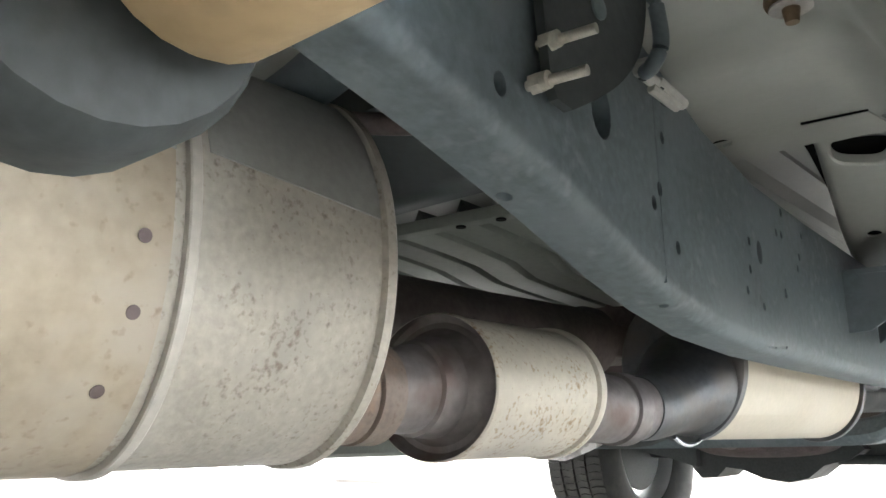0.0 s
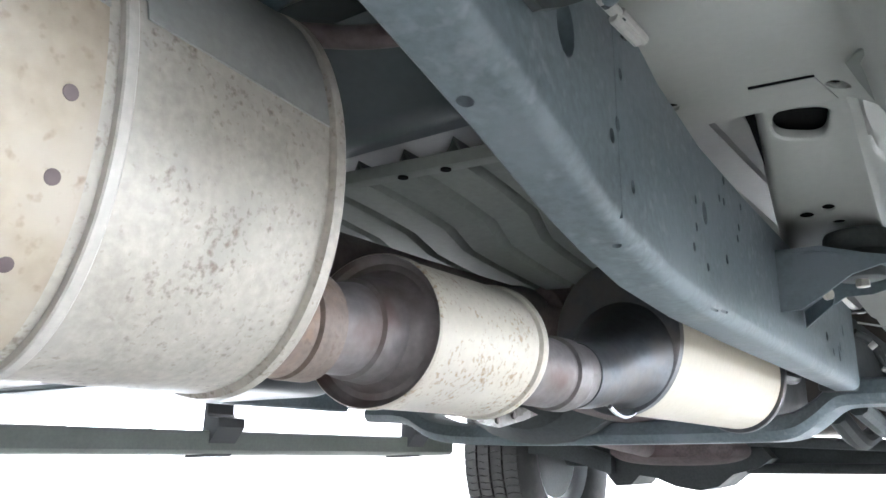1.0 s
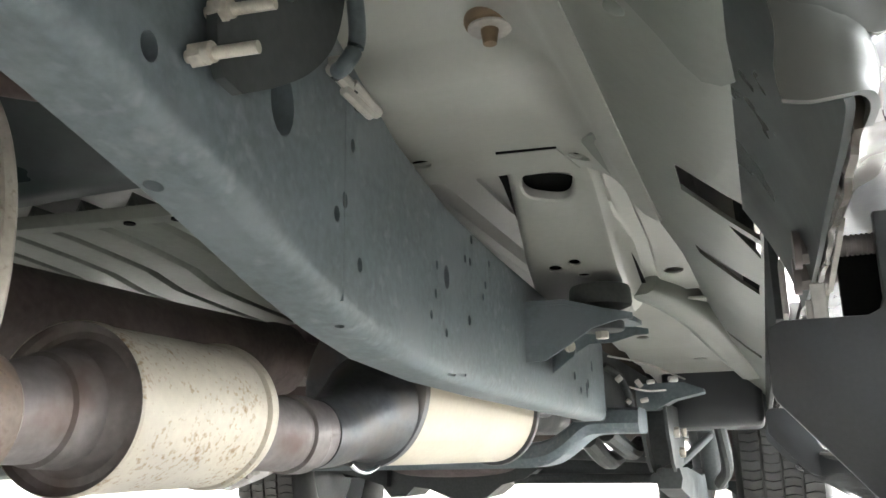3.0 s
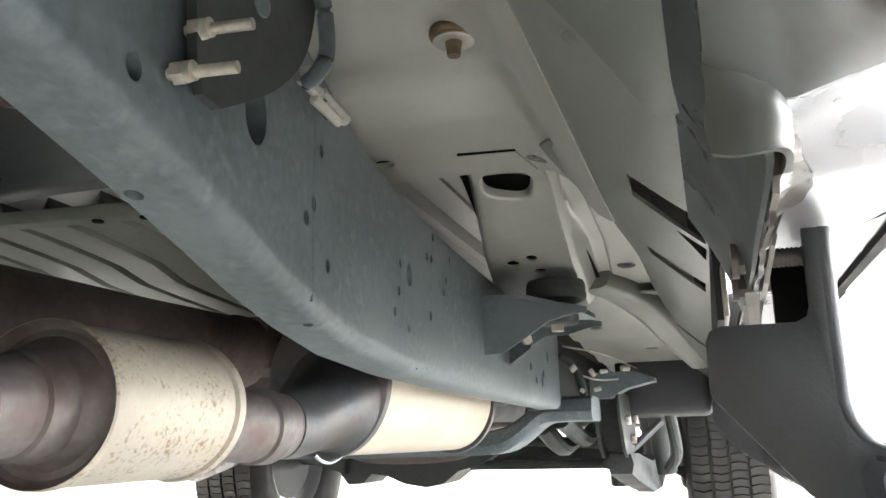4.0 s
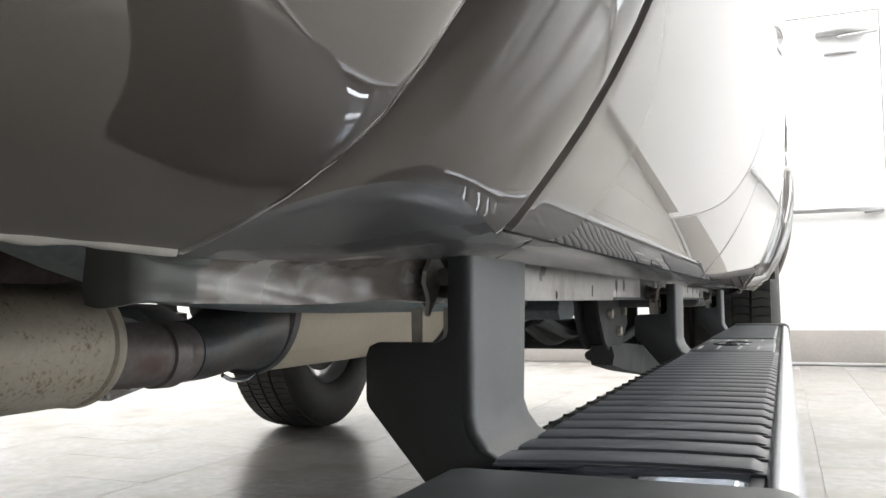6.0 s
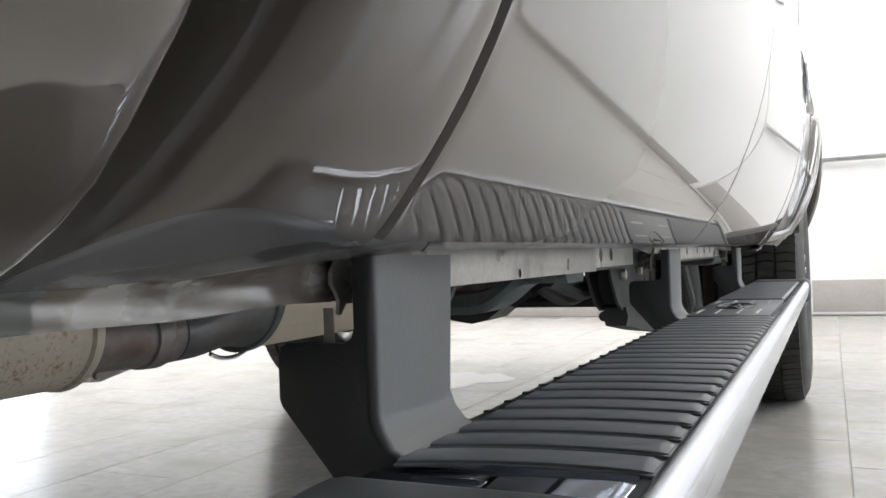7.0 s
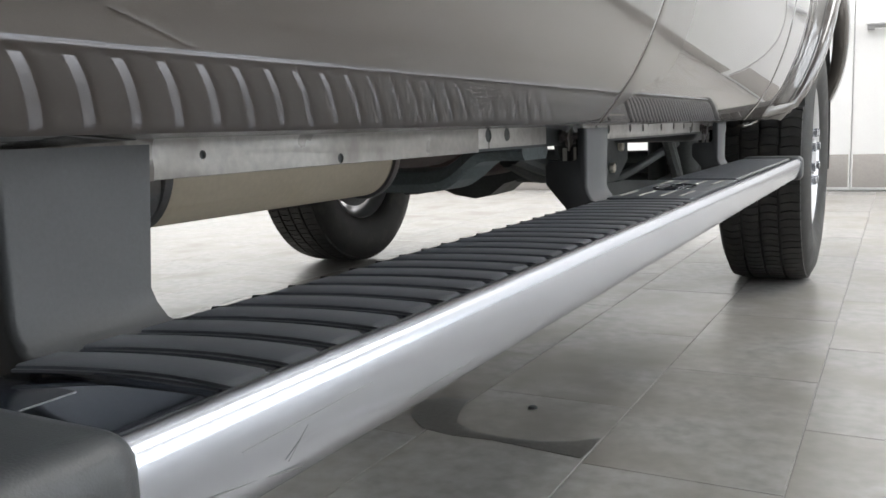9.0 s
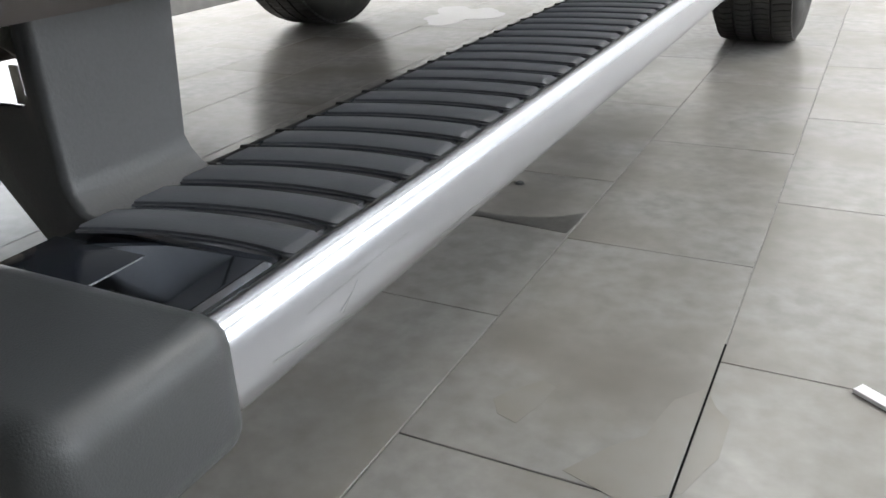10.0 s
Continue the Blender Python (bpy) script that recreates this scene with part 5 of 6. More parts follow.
# --- running boards
def running_board(m, full):
    """One running board with brackets, in place; m places it, full gives it all its treads."""
    body = prism_y([(0.872, 0.424), (0.870, 0.4475), (0.874, 0.4525), (0.986, 0.4545), (0.996, 0.4535), (0.996, 0.414), (0.985, 0.410), (0.892, 0.4125), (0.882, 0.413)], 0.500, 2.590, 0.0015)
    for v in body.verts:
        if v.co.y < 0.6 and v.co.x < 0.885:
            v.co.y = 0.530  # the inner edge starts at the end cap
    rb = part("running_board", body, MIRROR_STEEL, truck, "polished steel running board with black tread bars")
    made = [rb]

    def sub(name, bm, mat, label="", smooth=32, parent=None):
        made.append(part(name, bm, mat, parent or rb, label, smooth))
        return made[-1]

    def again(ob, y, parent=None):
        o = bpy.data.objects.new(ob.name.split(".")[0], ob.data)
        scene.collection.objects.link(o)
        o.parent = parent or rb
        o.location.y = y
        return o
    # polished face: round shoulder above a flat, slightly leaning face with a turned-in foot
    face = [(1.0000, 0.4545), (1.0005, 0.4575), (1.0022, 0.4592)]
    face += [(1.0045 + 0.0110 * math.sin(a), 0.4490 + 0.0108 * math.cos(a)) for a in steps(0.0, 1.45, 9)]
    face += [(1.0150, 0.4440), (1.0135, 0.4320), (1.0112, 0.4220), (1.0082, 0.4145), (1.0058, 0.4120), (1.0020, 0.4120), (1.0030, 0.4150), (1.0085, 0.4320), (1.0100, 0.4440), (1.0080, 0.4510)]
    polished = sub("polished_face", prism_y(face, 0.515, 2.588), CHROME, "scratched mirror-polished outer face", 60)
    ZB = 0.4560
    # added black plate stands in for the bracket's dark reflection in the steel
    if full:
        sub("cover_plate", box_bm(0.8745, 0.932, 0.515, 0.566, 0.4500, 0.4541, 0.0004), GLOSS_BLACK, "glossy black plate standing in for the bracket's dark reflection")
    sub("edge_channel", prism_y([(0.994, 0.450), (0.994, 0.4548), (0.9995, 0.4552), (0.9995, 0.450)], 0.515, 2.588), PLASTIC)
    if full:
        sub("tread_mat", prism_y([(0.878, 0.4535), (0.878, 0.4560), (0.994, 0.4566), (0.994, 0.4535)], 0.5815, 1.445), TREAD_BED)
    # bowed tread bars: a thin foot and a chamfered block on it
    def arc(u):
        return 0.014 * u + 0.032 * u * (1 - u)

    def tread(x0, x1, half, high, curve, foot=True):
        bm = bmesh.new()
        layers = [((half, x0, x1 + 0.0015), 0.0, 0.0008, 0.0004)] if foot else []
        layers.append(((half - 0.0012, x0 + 0.0004, x1 - 0.0016), 0.0005, high, 0.0015))
        for (w, a, b), z0, z1, ch in layers:
            loops = []
            us = [0.0, ch / (b - a) * 0.8] + steps(0.05, 0.95, 17) + [1 - ch / (b - a) * 2.8, 1.0]
            for k, u in enumerate(us):
                x, yc = a + (b - a) * u, curve(u)
                end = k in (0, len(us) - 1)
                h = z0 + (z1 - z0) * (0.35 if end else 1.0)
                sh = 0.8 if end else 1.0
                loops.append([(x, yc - w * sh, ZB + z0 - 0.0006), (x, yc - w * sh, ZB + z0 + (h - z0) * 0.72), (x, yc - (w - ch) * sh, ZB + h), (x, yc + (w - ch) * sh, ZB + h), (x, yc + w * sh, ZB + z0 + (h - z0) * 0.72), (x, yc + w * sh, ZB + z0 - 0.0006)])
            loft_bm(loops, bm=bm)
        return bm
    if full:
        first = sub("tread_bar", tread(0.8835, 1.0005, 0.0131, 0.0029, arc), TREAD_RUBBER, "", 34)
        first.location.y = 0.5828
        for k in range(1, 24):
            again(first, 0.5828 + 0.0352 * k)
        # inner edge moulding with small dark barbs
        sub("inner_strip", prism_y([(0.8715, 0.452), (0.8715, 0.4546), (0.8735, 0.4556), (0.8815, 0.4558), (0.8825, 0.453)], 0.600, 1.425, 0.0006), RUBBER)
        barb = sub("edge_barb", loft_bm([[(0.8735, -0.004, 0.4550), (0.8735, 0.002, 0.4550), (0.8835, 0.005, 0.4550), (0.8835, -0.001, 0.4550)], [(0.8742, -0.003, 0.4574), (0.8742, 0.001, 0.4570), (0.8830, 0.004, 0.4568), (0.8830, 0.0, 0.4574)]]), RUBBER)
        barb.location.y = 0.6015
        for k in range(1, 23):
            again(barb, 0.6015 + 0.0352 * k)
        # pad with a plain oval and pale bars
        pad = sub("logo_pad", box_bm(0.880, 0.992, 1.440, 1.80, 0.4535, 0.4588, 0.0015), TREAD_RUBBER)
        for x in (0.890, 0.916, 0.946, 0.972):
            for y0, y1 in ((1.47, 1.56), (1.69, 1.78)):
                sub("pad_bar", box_bm(x - 0.0020, x + 0.0020, y0, y1, 0.4586, 0.4596, 0.0003, 1), CONNECTOR, "pale worn bar", parent=pad)
        ov = bmesh.new()
        loft_bm([[(0.930 + a * math.cos(2 * math.pi * k / 32), 1.625 + b * math.sin(2 * math.pi * k / 32), z) for k in range(32)] for a, b, z in ((0.030, 0.058, 0.4582), (0.030, 0.058, 0.4606), (0.027, 0.054, 0.4612), (0.026, 0.052, 0.4604), (0.026, 0.052, 0.4582))], bm=ov, caps=False)
        box_bm(0.920, 0.940, 1.595, 1.655, 0.4586, 0.4608, 0.001, bm=ov)
        sub("plain_oval", ov, GLOSS_BLACK, parent=pad)
        rib = sub("fine_rib", tread(0.880, 0.9945, 0.0085, 0.0050, lambda u: 0.003 * u + 0.012 * u * (1 - u), False), TREAD_RUBBER, "", 25)
        rib.location.y = 1.816
        for k in range(1, 31):
            again(rib, 1.816 + 0.0245 * k)
    # end caps
    def cap(y0, y1, name):
        c = bmesh.new()
        box_bm(0.876 if full else 0.858, 1.0195, y0, y1, 0.4045, 0.4655 if full else 0.46, 0.0, bm=c)
        for v in c.verts:
            if v.co.x < 0.9 and (v.co.y == min(y0, y1)):
                v.co.x += 0.004
        bmesh.ops.bevel(c, geom=c.edges[:], offset=0.0145, segments=5, profile=0.5, affect='EDGES')
        sub(name, c, PLASTIC, "rounded grained plastic end cap", 60)
    cap(0.438, 0.528, "end_cap")
    cap(2.584, 2.625, "end_cap")
    # hanging brackets
    for y0 in (0.580, 1.390, 2.290):
        web = [(0.866, 0.553), (0.8585, 0.553), (0.8585, 0.518), (0.8570, 0.5135), (0.8525, 0.511), (0.8205, 0.511), (0.8155, 0.509), (0.8135, 0.504), (0.8135, 0.482), (0.8150, 0.4785), (0.850, 0.438), (0.862, 0.428), (0.900, 0.420), (0.905, 0.43), (0.886, 0.4505), (0.872, 0.462), (0.866, 0.476)]
        br = sub("bracket", prism_y(web, y0, y0 + 0.005, 0.0008), BLACK_COAT, "black powder-coated steel bracket")
        prof = [(0.866, 0.553), (0.866, 0.476), (0.868, 0.468), (0.873, 0.460), (0.886, 0.4525), (0.890, 0.449)]
        out = [(x + 0.005, z) for x, z in prof]
        fl = []
        for (x, z), (x2, z2) in zip(prof, out):
            dy = 0.008 * max(0, (0.474 - z) / 0.03) - 0.007 * min(1, (0.553 - z) / 0.077)
            fl.append([(x, y0 + 0.005, z), (x - 0.001, y0, z), (x2 - 0.0040, y0, z), (x2 - 0.0012, y0 + 0.0011, z), (x2, y0 + 0.0042, z), (x2, y0 + 0.090 + dy, z2), (x, y0 + 0.090 + dy, z)])
        sub("bracket_flange", loft_bm(fl), BLACK_COAT, "", 60)
        sub("stiffener", box_bm(0.846, 0.866, y0 + 0.030, y0 + 0.034, 0.506, 0.546, 0.001), SEAL_AND_SHADE)
        for yb, zb in ((y0 + 0.018, 0.5435), (y0 + 0.043, 0.5365)):
            st = bmesh.new()
            cyl_bm((0.829, yb, zb), (0.867, yb, zb), 0.0042, 14, bm=st)
            for j in range(9):
                cyl_bm((0.845 + 0.002 * j, yb, zb), (0.846 + 0.002 * j, yb, zb), 0.0047, 14, bm=st)
            hex_bm((0.831, yb, zb), (1, 0, 0), 0.0065, 0.006, bm=st)
            cyl_bm((0.8285, yb, zb), (0.8315, yb, zb), 0.0085, 20, bm=st)
            sub("stud", st, RUST_GREY, "dull threaded stud and nut")
        # spring clips: an ear against the flange with a tab hanging under it
        ear = [(0.0000, 0.5460), (0.0030, 0.5520), (0.0090, 0.5545), (0.0140, 0.5520), (0.0210, 0.5490), (0.0230, 0.5430), (0.0210, 0.5360), (0.0190, 0.5290), (0.0165, 0.5235), (0.0140, 0.5245), (0.0125, 0.5310), (0.0080, 0.5355), (0.0020, 0.5400)]
        for dy, dz, tab in ((0.0, 0.0, 0.013), (0.045, -0.002, 0.056)):
            clip = bmesh.new()
            loops = [[(x + 0.25 * (z - 0.531), y0 + dy + y, z + dz) for y, z in ear] for x in (0.8416, 0.8438)]
            loft_bm(loops, bm=clip)
            sub("mounting_clip", clip, CLIP_STEEL, "bare metal mounting clip", 25)
            sub("clip_tab", box_bm(0.8330, 0.8390, y0 + tab, y0 + tab + 0.0016, 0.5080, 0.5275, 0.0004, 1), CLIP_STEEL)
    return made


right = running_board(Matrix(), True)
# the far board: the same shapes mirrored about the centre line
left_board = part("far_running_board", prism_y([(2 * C - x, z) for x, z in [(0.848, 0.424), (0.846, 0.470), (0.850, 0.474), (0.984, 0.4715), (1.005, 0.460), (1.008, 0.43), (1.000, 0.410), (0.86, 0.414)]], 0.70, 2.80, 0.001), SHIELD, truck, "far running board, its grey underside showing")
for y0 in (0.85, 1.66, 2.52):
    web = [(0.870, 0.560), (0.8585, 0.560), (0.8585, 0.518), (0.8525, 0.511), (0.8135, 0.505), (0.8135, 0.482), (0.850, 0.438), (0.862, 0.408), (0.95, 0.404), (0.90, 0.43), (0.876, 0.462)]
    part("bracket", prism_y([(2 * C - x, z) for x, z in web], y0, y0 + 0.09), BLACK_COAT, left_board)

# hairline scratches on the polished face
for pts in ([(0.572, 0.4385), (0.66, 0.4405)], [(0.548, 0.428), (0.585, 0.4225), (0.612, 0.417)], [(0.612, 0.436), (0.600, 0.424)], [(0.70, 0.420), (0.78, 0.422)]):
    part("scratch", tube_bm([(1.0150 - 0.125 * (0.444 - z) - (0.0012 if z < 0.424 else 0), y, z) for y, z in pts], 0.00017, 4), SHIELD, right[1])

# --- wheels
def wheel(x, y, z, out, r=0.427):
    """A wheel at its hub; out: +1 when its face looks to +x."""
    w = thing_part("wheel")
    half = 0.142
    prof = [(-0.095, 0.235), (-0.118, 0.250), (-0.138, 0.300), (-0.142, 0.340), (-0.134, 0.385), (-0.122, 0.408), (-0.112, 0.414), (-0.06, 0.4165), (0.06, 0.4165), (0.112, 0.414), (0.122, 0.408), (0.134, 0.385), (0.142, 0.340), (0.138, 0.300), (0.118, 0.250), (0.095, 0.235)]
    n = 96
    k = r / 0.427
    loops = [[(x + px, y + rad * k * math.cos(2 * math.pi * i / n), z + rad * k * math.sin(2 * math.pi * i / n)) for i in range(n)] for px, rad in prof]
    tyre = part("tyre", loft_bm(loops, caps=False), RUBBER, w, "dusty black all-terrain tyre", 60)
    # tread: four ribs of sharp blocks between straight grooves
    blocks = bmesh.new()
    rows = [(-0.119, -0.060, 92, 0.0, 0.22), (-0.053, -0.003, 100, 0.3, 0.18), (0.003, 0.053, 100, 0.1, -0.18), (0.060, 0.119, 92, 0.5, -0.22)]
    for x0, x1, cnt, off, slant in rows:
        for i in range(cnt):
            a0 = 2 * math.pi * (i + off) / cnt
            a1 = a0 + 2 * math.pi / cnt * 0.90
            sh = slant * 2 * math.pi / cnt
            mid = (x0 + x1) / 2
            lo, hi = [], []
            for px, da in ((x0, 0), (mid, sh), (x1, 0)):
                lo.append((px, a0 + da))
            for px, da in ((x1, 0), (mid, sh), (x0, 0)):
                lo.append((px, a1 + da))
            shoulder = lambda px: 0.4262 - 0.006 * max(0, (abs(px) - 0.085) / 0.034) ** 2
            base = [(x + px, y + 0.411 * k * math.cos(a), z + 0.411 * k * math.sin(a)) for px, a in lo]
            cx, ca = mid, (a0 + a1) / 2 + sh * 0.5
            top = [(x + cx + (px - cx) * 0.95, y + shoulder(px) * k * math.cos(ca + (a - ca) * 0.95), z + shoulder(px) * k * math.sin(ca + (a - ca) * 0.95)) for px, a in lo]
            vb, vt = [blocks.verts.new(p) for p in base], [blocks.verts.new(p) for p in top]
            blocks.faces.new(vt)
            for j in range(6):
                blocks.faces.new((vb[j], vb[(j + 1) % 6], vt[(j + 1) % 6], vt[j]))
    tagged(part("tyre_tread", blocks, RUBBER, w, smooth=20), kind="stuff")
    # rim
    rp = [(-0.105, 0.238), (-0.108, 0.232), (-0.10, 0.222), (-0.06, 0.205), (0.06, 0.205), (0.10, 0.222), (0.112, 0.232), (0.118, 0.240), (0.112, 0.243), (0.10, 0.225)]
    part("rim", loft_bm([[(x + out * px, y + rad * math.cos(2 * math.pi * i / 72), z + rad * math.sin(2 * math.pi * i / 72)) for i in range(72)] for px, rad in rp], caps=False), ALLOY, w, "bright alloy rim", 60)
    sp = bmesh.new()
    for i in range(8):
        a = 2 * math.pi * i / 8
        c, s = math.cos(a), math.sin(a)
        t = Vector((0, -s, c))
        rr_ = Vector((0, c, s))
        o = Vector((x, y, z))
        lp = []
        for rad, wd, px in ((0.06, 0.030, 0.095), (0.12, 0.022, 0.105), (0.18, 0.026, 0.095), (0.215, 0.036, 0.085)):
            lp.append([o + rr_ * rad + t * wd + Vector((out * px, 0, 0)), o + rr_ * rad - t * wd + Vector((out * px, 0, 0)), o + rr_ * rad - t * wd * 0.8 + Vector((out * (px - 0.03), 0, 0)), o + rr_ * rad + t * wd * 0.8 + Vector((out * (px - 0.03), 0, 0))])
        loft_bm(lp, bm=sp)
    part("spokes", sp, ALLOY, w)
    part("hub", cyl_bm((x - out * 0.06, y, z), (x + out * 0.125, y, z), 0.072, 32, r2=0.062, bevel=0.006), ALLOY, w)
    for i in range(8):
        a = 2 * math.pi * (i + 0.5) / 8
        p = (x + out * 0.10, y + 0.088 * math.cos(a), z + 0.088 * math.sin(a))
        nb = hex_bm(p, (out, 0, 0), 0.014, 0.034)
        part("lug_nut", nb, CHROME, w)
    dsk = bmesh.new()
    cyl_bm((x - out * 0.03, y, z), (x - out * 0.045, y, z), 0.17, 40, bm=dsk)
    part("brake_disc", dsk, IRON, w)
    part("dust_shield", cyl_bm((x - out * 0.062, y, z), (x - out * 0.066, y, z), 0.185, 40), DARK, w)
    return w


def thing_part(name):
    e = new(name)
    e.parent = truck
    return e


wheel(*WR, 1)
WL = (-0.96, 3.42, 0.427)
wheel(*WL, -1)

# --- front axle and suspension
axle = part("front_axle", tube_bm([(-0.90, 3.55, 0.42), (-0.60, 3.52, 0.415), (-0.2, 3.50, 0.41), (0.2, 3.50, 0.41), (0.74, 3.5, 0.41)], [0.05, 0.05, 0.055, 0.05, 0.05], 16), DARK, truck)
part("differential", oval_y([(3.16, -0.32, 0.435, 0.16, 0.03), (3.20, -0.32, 0.432, 0.23, 0.048), (3.28, -0.32, 0.430, 0.255, 0.055), (3.36, -0.32, 0.430, 0.25, 0.055), (3.42, -0.32, 0.43, 0.18, 0.04)], n=40, power=2.6), IRON, axle, "brown cast differential housing")
part("carrier_casting", loft_bm([[(x, y, z) for x, z in ((-0.69, 0.45), (-0.67, 0.405), (-0.63, 0.33), (-0.60, 0.297), (-0.54, 0.300), (-0.50, 0.338), (-0.44, 0.330), (-0.36, 0.298), (-0.27, 0.284), (-0.20, 0.300), (-0.14, 0.345), (-0.05, 0.368), (0.0, 0.40), (-0.05, 0.46))] for y in (3.36, 3.40, 3.58)]), DARK, axle, "dark cast axle carrier")
part("steering_link", tube_bm([(-0.10, 3.40, 0.364), (0.74, 3.36, 0.366)], 0.018, 12), DARK, axle)
part("track_bar", tube_bm(smooth_path([(-0.3, 3.32, 0.47), (0.1, 3.34, 0.455), (0.4, 3.34, 0.44), (0.62, 3.34, 0.43)]), 0.02, 12), DARK, axle)
part("lower_arm", loft_bm([[(x, y, z + h) for h, y in ((-0.035, y0), (0.035, y0), (0.035, y0 + 0.06), (-0.035, y0 + 0.06))] for x, y0, z in ((-0.93, 3.0, 0.475), (-0.86, 3.02, 0.462), (-0.76, 3.12, 0.445), (-0.68, 3.22, 0.415), (-0.60, 3.32, 0.375))]), DARK, truck)
# radius arms from the axle back to the frame
px = 0.60
part("radius_arm", loft_bm([[(px + dx, y, z + dz) for dx, dz in ((-0.025, -h), (0.025, -h), (0.03, 0), (0.025, h), (-0.025, h), (-0.03, 0))] for y, z, h in ((2.20, 0.40, 0.022), (2.4, 0.385, 0.035), (2.9, 0.34, 0.045), (3.3, 0.35, 0.06), (3.6, 0.38, 0.05))]), DARK, truck)
cb = tube_bm([(px + 0.02 + 0.065 * math.cos(a), 3.42 + 0.065 * math.sin(a), 0.46 + 0.055 * a / (2 * math.pi)) for a in steps(0, 2 * math.pi * 6, 110)], 0.008, 8)
part("coil_spring", cb, DARK, truck)
part("shock_absorber", cyl_bm((px + 0.01, 3.18, 0.34), (px - 0.02, 3.05, 0.95), 0.028, 16), DARK, truck)
part("shock_tower", cyl_bm((0.472, 3.34, 0.29), (0.478, 3.30, 0.56), 0.032, 18, bevel=0.006), DARK, truck)
part("spring_seat", cyl_bm((px + 0.02, 3.42, 0.36), (px + 0.02, 3.42, 0.44), 0.095, 28, r2=0.085, bevel=0.008), DARK, truck)
part("shock_boot", cyl_bm((0.655, 3.02, 0.345), (0.640, 2.96, 0.66), 0.036, 18, bevel=0.006), DARK, truck)
part("axle_yoke", loft_bm([[(x, y, z) for x, z in ((0.52, 0.43), (0.53, 0.37), (0.58, 0.345), (0.66, 0.335), (0.70, 0.31), (0.735, 0.33), (0.74, 0.47), (0.72, 0.56), (0.66, 0.58), (0.60, 0.50))] for y in (3.34, 3.36, 3.50, 3.52)]), DARK, truck)
part("brake_caliper", box_bm(0.665, 0.745, 3.20, 3.33, 0.36, 0.54, 0.025, 3), IRON, truck)
part("steering_knuckle", box_bm(px + 0.08, px + 0.17, 3.42, 3.6, 0.27, 0.56, 0.03, 3), DARK, truck)
# bracket and bushing of the arm under the rail
rb_ = bmesh.new()
for x in (0.572, 0.624):
    loft_bm([[(x + d, y, z) for y, z in ((1.74, 0.56), (2.12, 0.56), (2.12, 0.47), (2.04, 0.428), (1.97, 0.412), (1.87, 0.414), (1.82, 0.435), (1.76, 0.50))] for d in (0, 0.007)], bm=rb_)
box_bm(0.572, 0.631, 1.975, 1.982, 0.43, 0.56, 0.002, bm=rb_)
loft_bm([[(0.574, 1.835 + d, 0.56), (0.629, 1.835 + d, 0.56), (0.629, 1.845 + d, 0.48), (0.618, 1.87 + d, 0.43), (0.585, 1.87 + d, 0.43), (0.574, 1.845 + d, 0.48)] for d in (0, 0.006)], bm=rb_)
bmesh.ops.translate(rb_, vec=(-0.012, 0.33, 0.0), verts=rb_.verts)
armb = part("radius_arm_bracket", rb_, DARK, truck)
for z, y in ((0.456, 1.97), (0.500, 1.86), (0.505, 2.04)):
    hb = bmesh.new()
    hex_bm((0.620, y + 0.33, z), (1, 0, 0), 0.012, 0.012, bm=hb)
    cyl_bm((0.553, y + 0.33, z), (0.628, y + 0.33, z), 0.006, 12, bm=hb)
    part("bolt", hb, ZINC, armb)
part("bolt", hex_bm((0.564, 2.23, 0.452), (-0.3, -1, 0), 0.011, 0.02), ZINC, armb)
# transmission crossmember, dipped in the middle
cmz = [(-0.62, 0.50), (-0.50, 0.492), (-0.42, 0.455), (-0.30, 0.440), (0.0, 0.4375), (0.30, 0.4385), (0.395, 0.442), (0.44, 0.462), (0.485, 0.496), (0.52, 0.502), (0.59, 0.502)]
cmb = loft_bm([[(x, y, z + dz) for y, dz in ((1.84, 0.0), (1.835, 0.010), (1.845, 0.034), (1.86, 0.040), (1.95, 0.040), (1.965, 0.03), (1.97, 0.008), (1.965, 0.0), (1.96, -0.008), (1.85, -0.008))] for x, z in [(p.x, p.y) for p in smooth_path([(a, b, 0) for a, b in cmz], 4)]])
part("transmission_crossmember", cmb, FRAME, truck)
part("transfer_case", oval_y([(1.75, -0.10, 0.56, 0.12, 0.10), (1.8, -0.10, 0.55, 0.20, 0.12), (2.05, -0.10, 0.55, 0.20, 0.12), (2.1, -0.10, 0.55, 0.12, 0.08)], n=20), DARK, truck)
part("engine_sump", box_bm(-0.35, 0.18, 2.5, 3.2, 0.52, 0.8, 0.05, 3), DARK, truck)
part("front_propeller_shaft", cyl_bm((-0.33, 2.08, 0.52), (-0.40, 3.3, 0.43), 0.035, 20), IRON, truck)
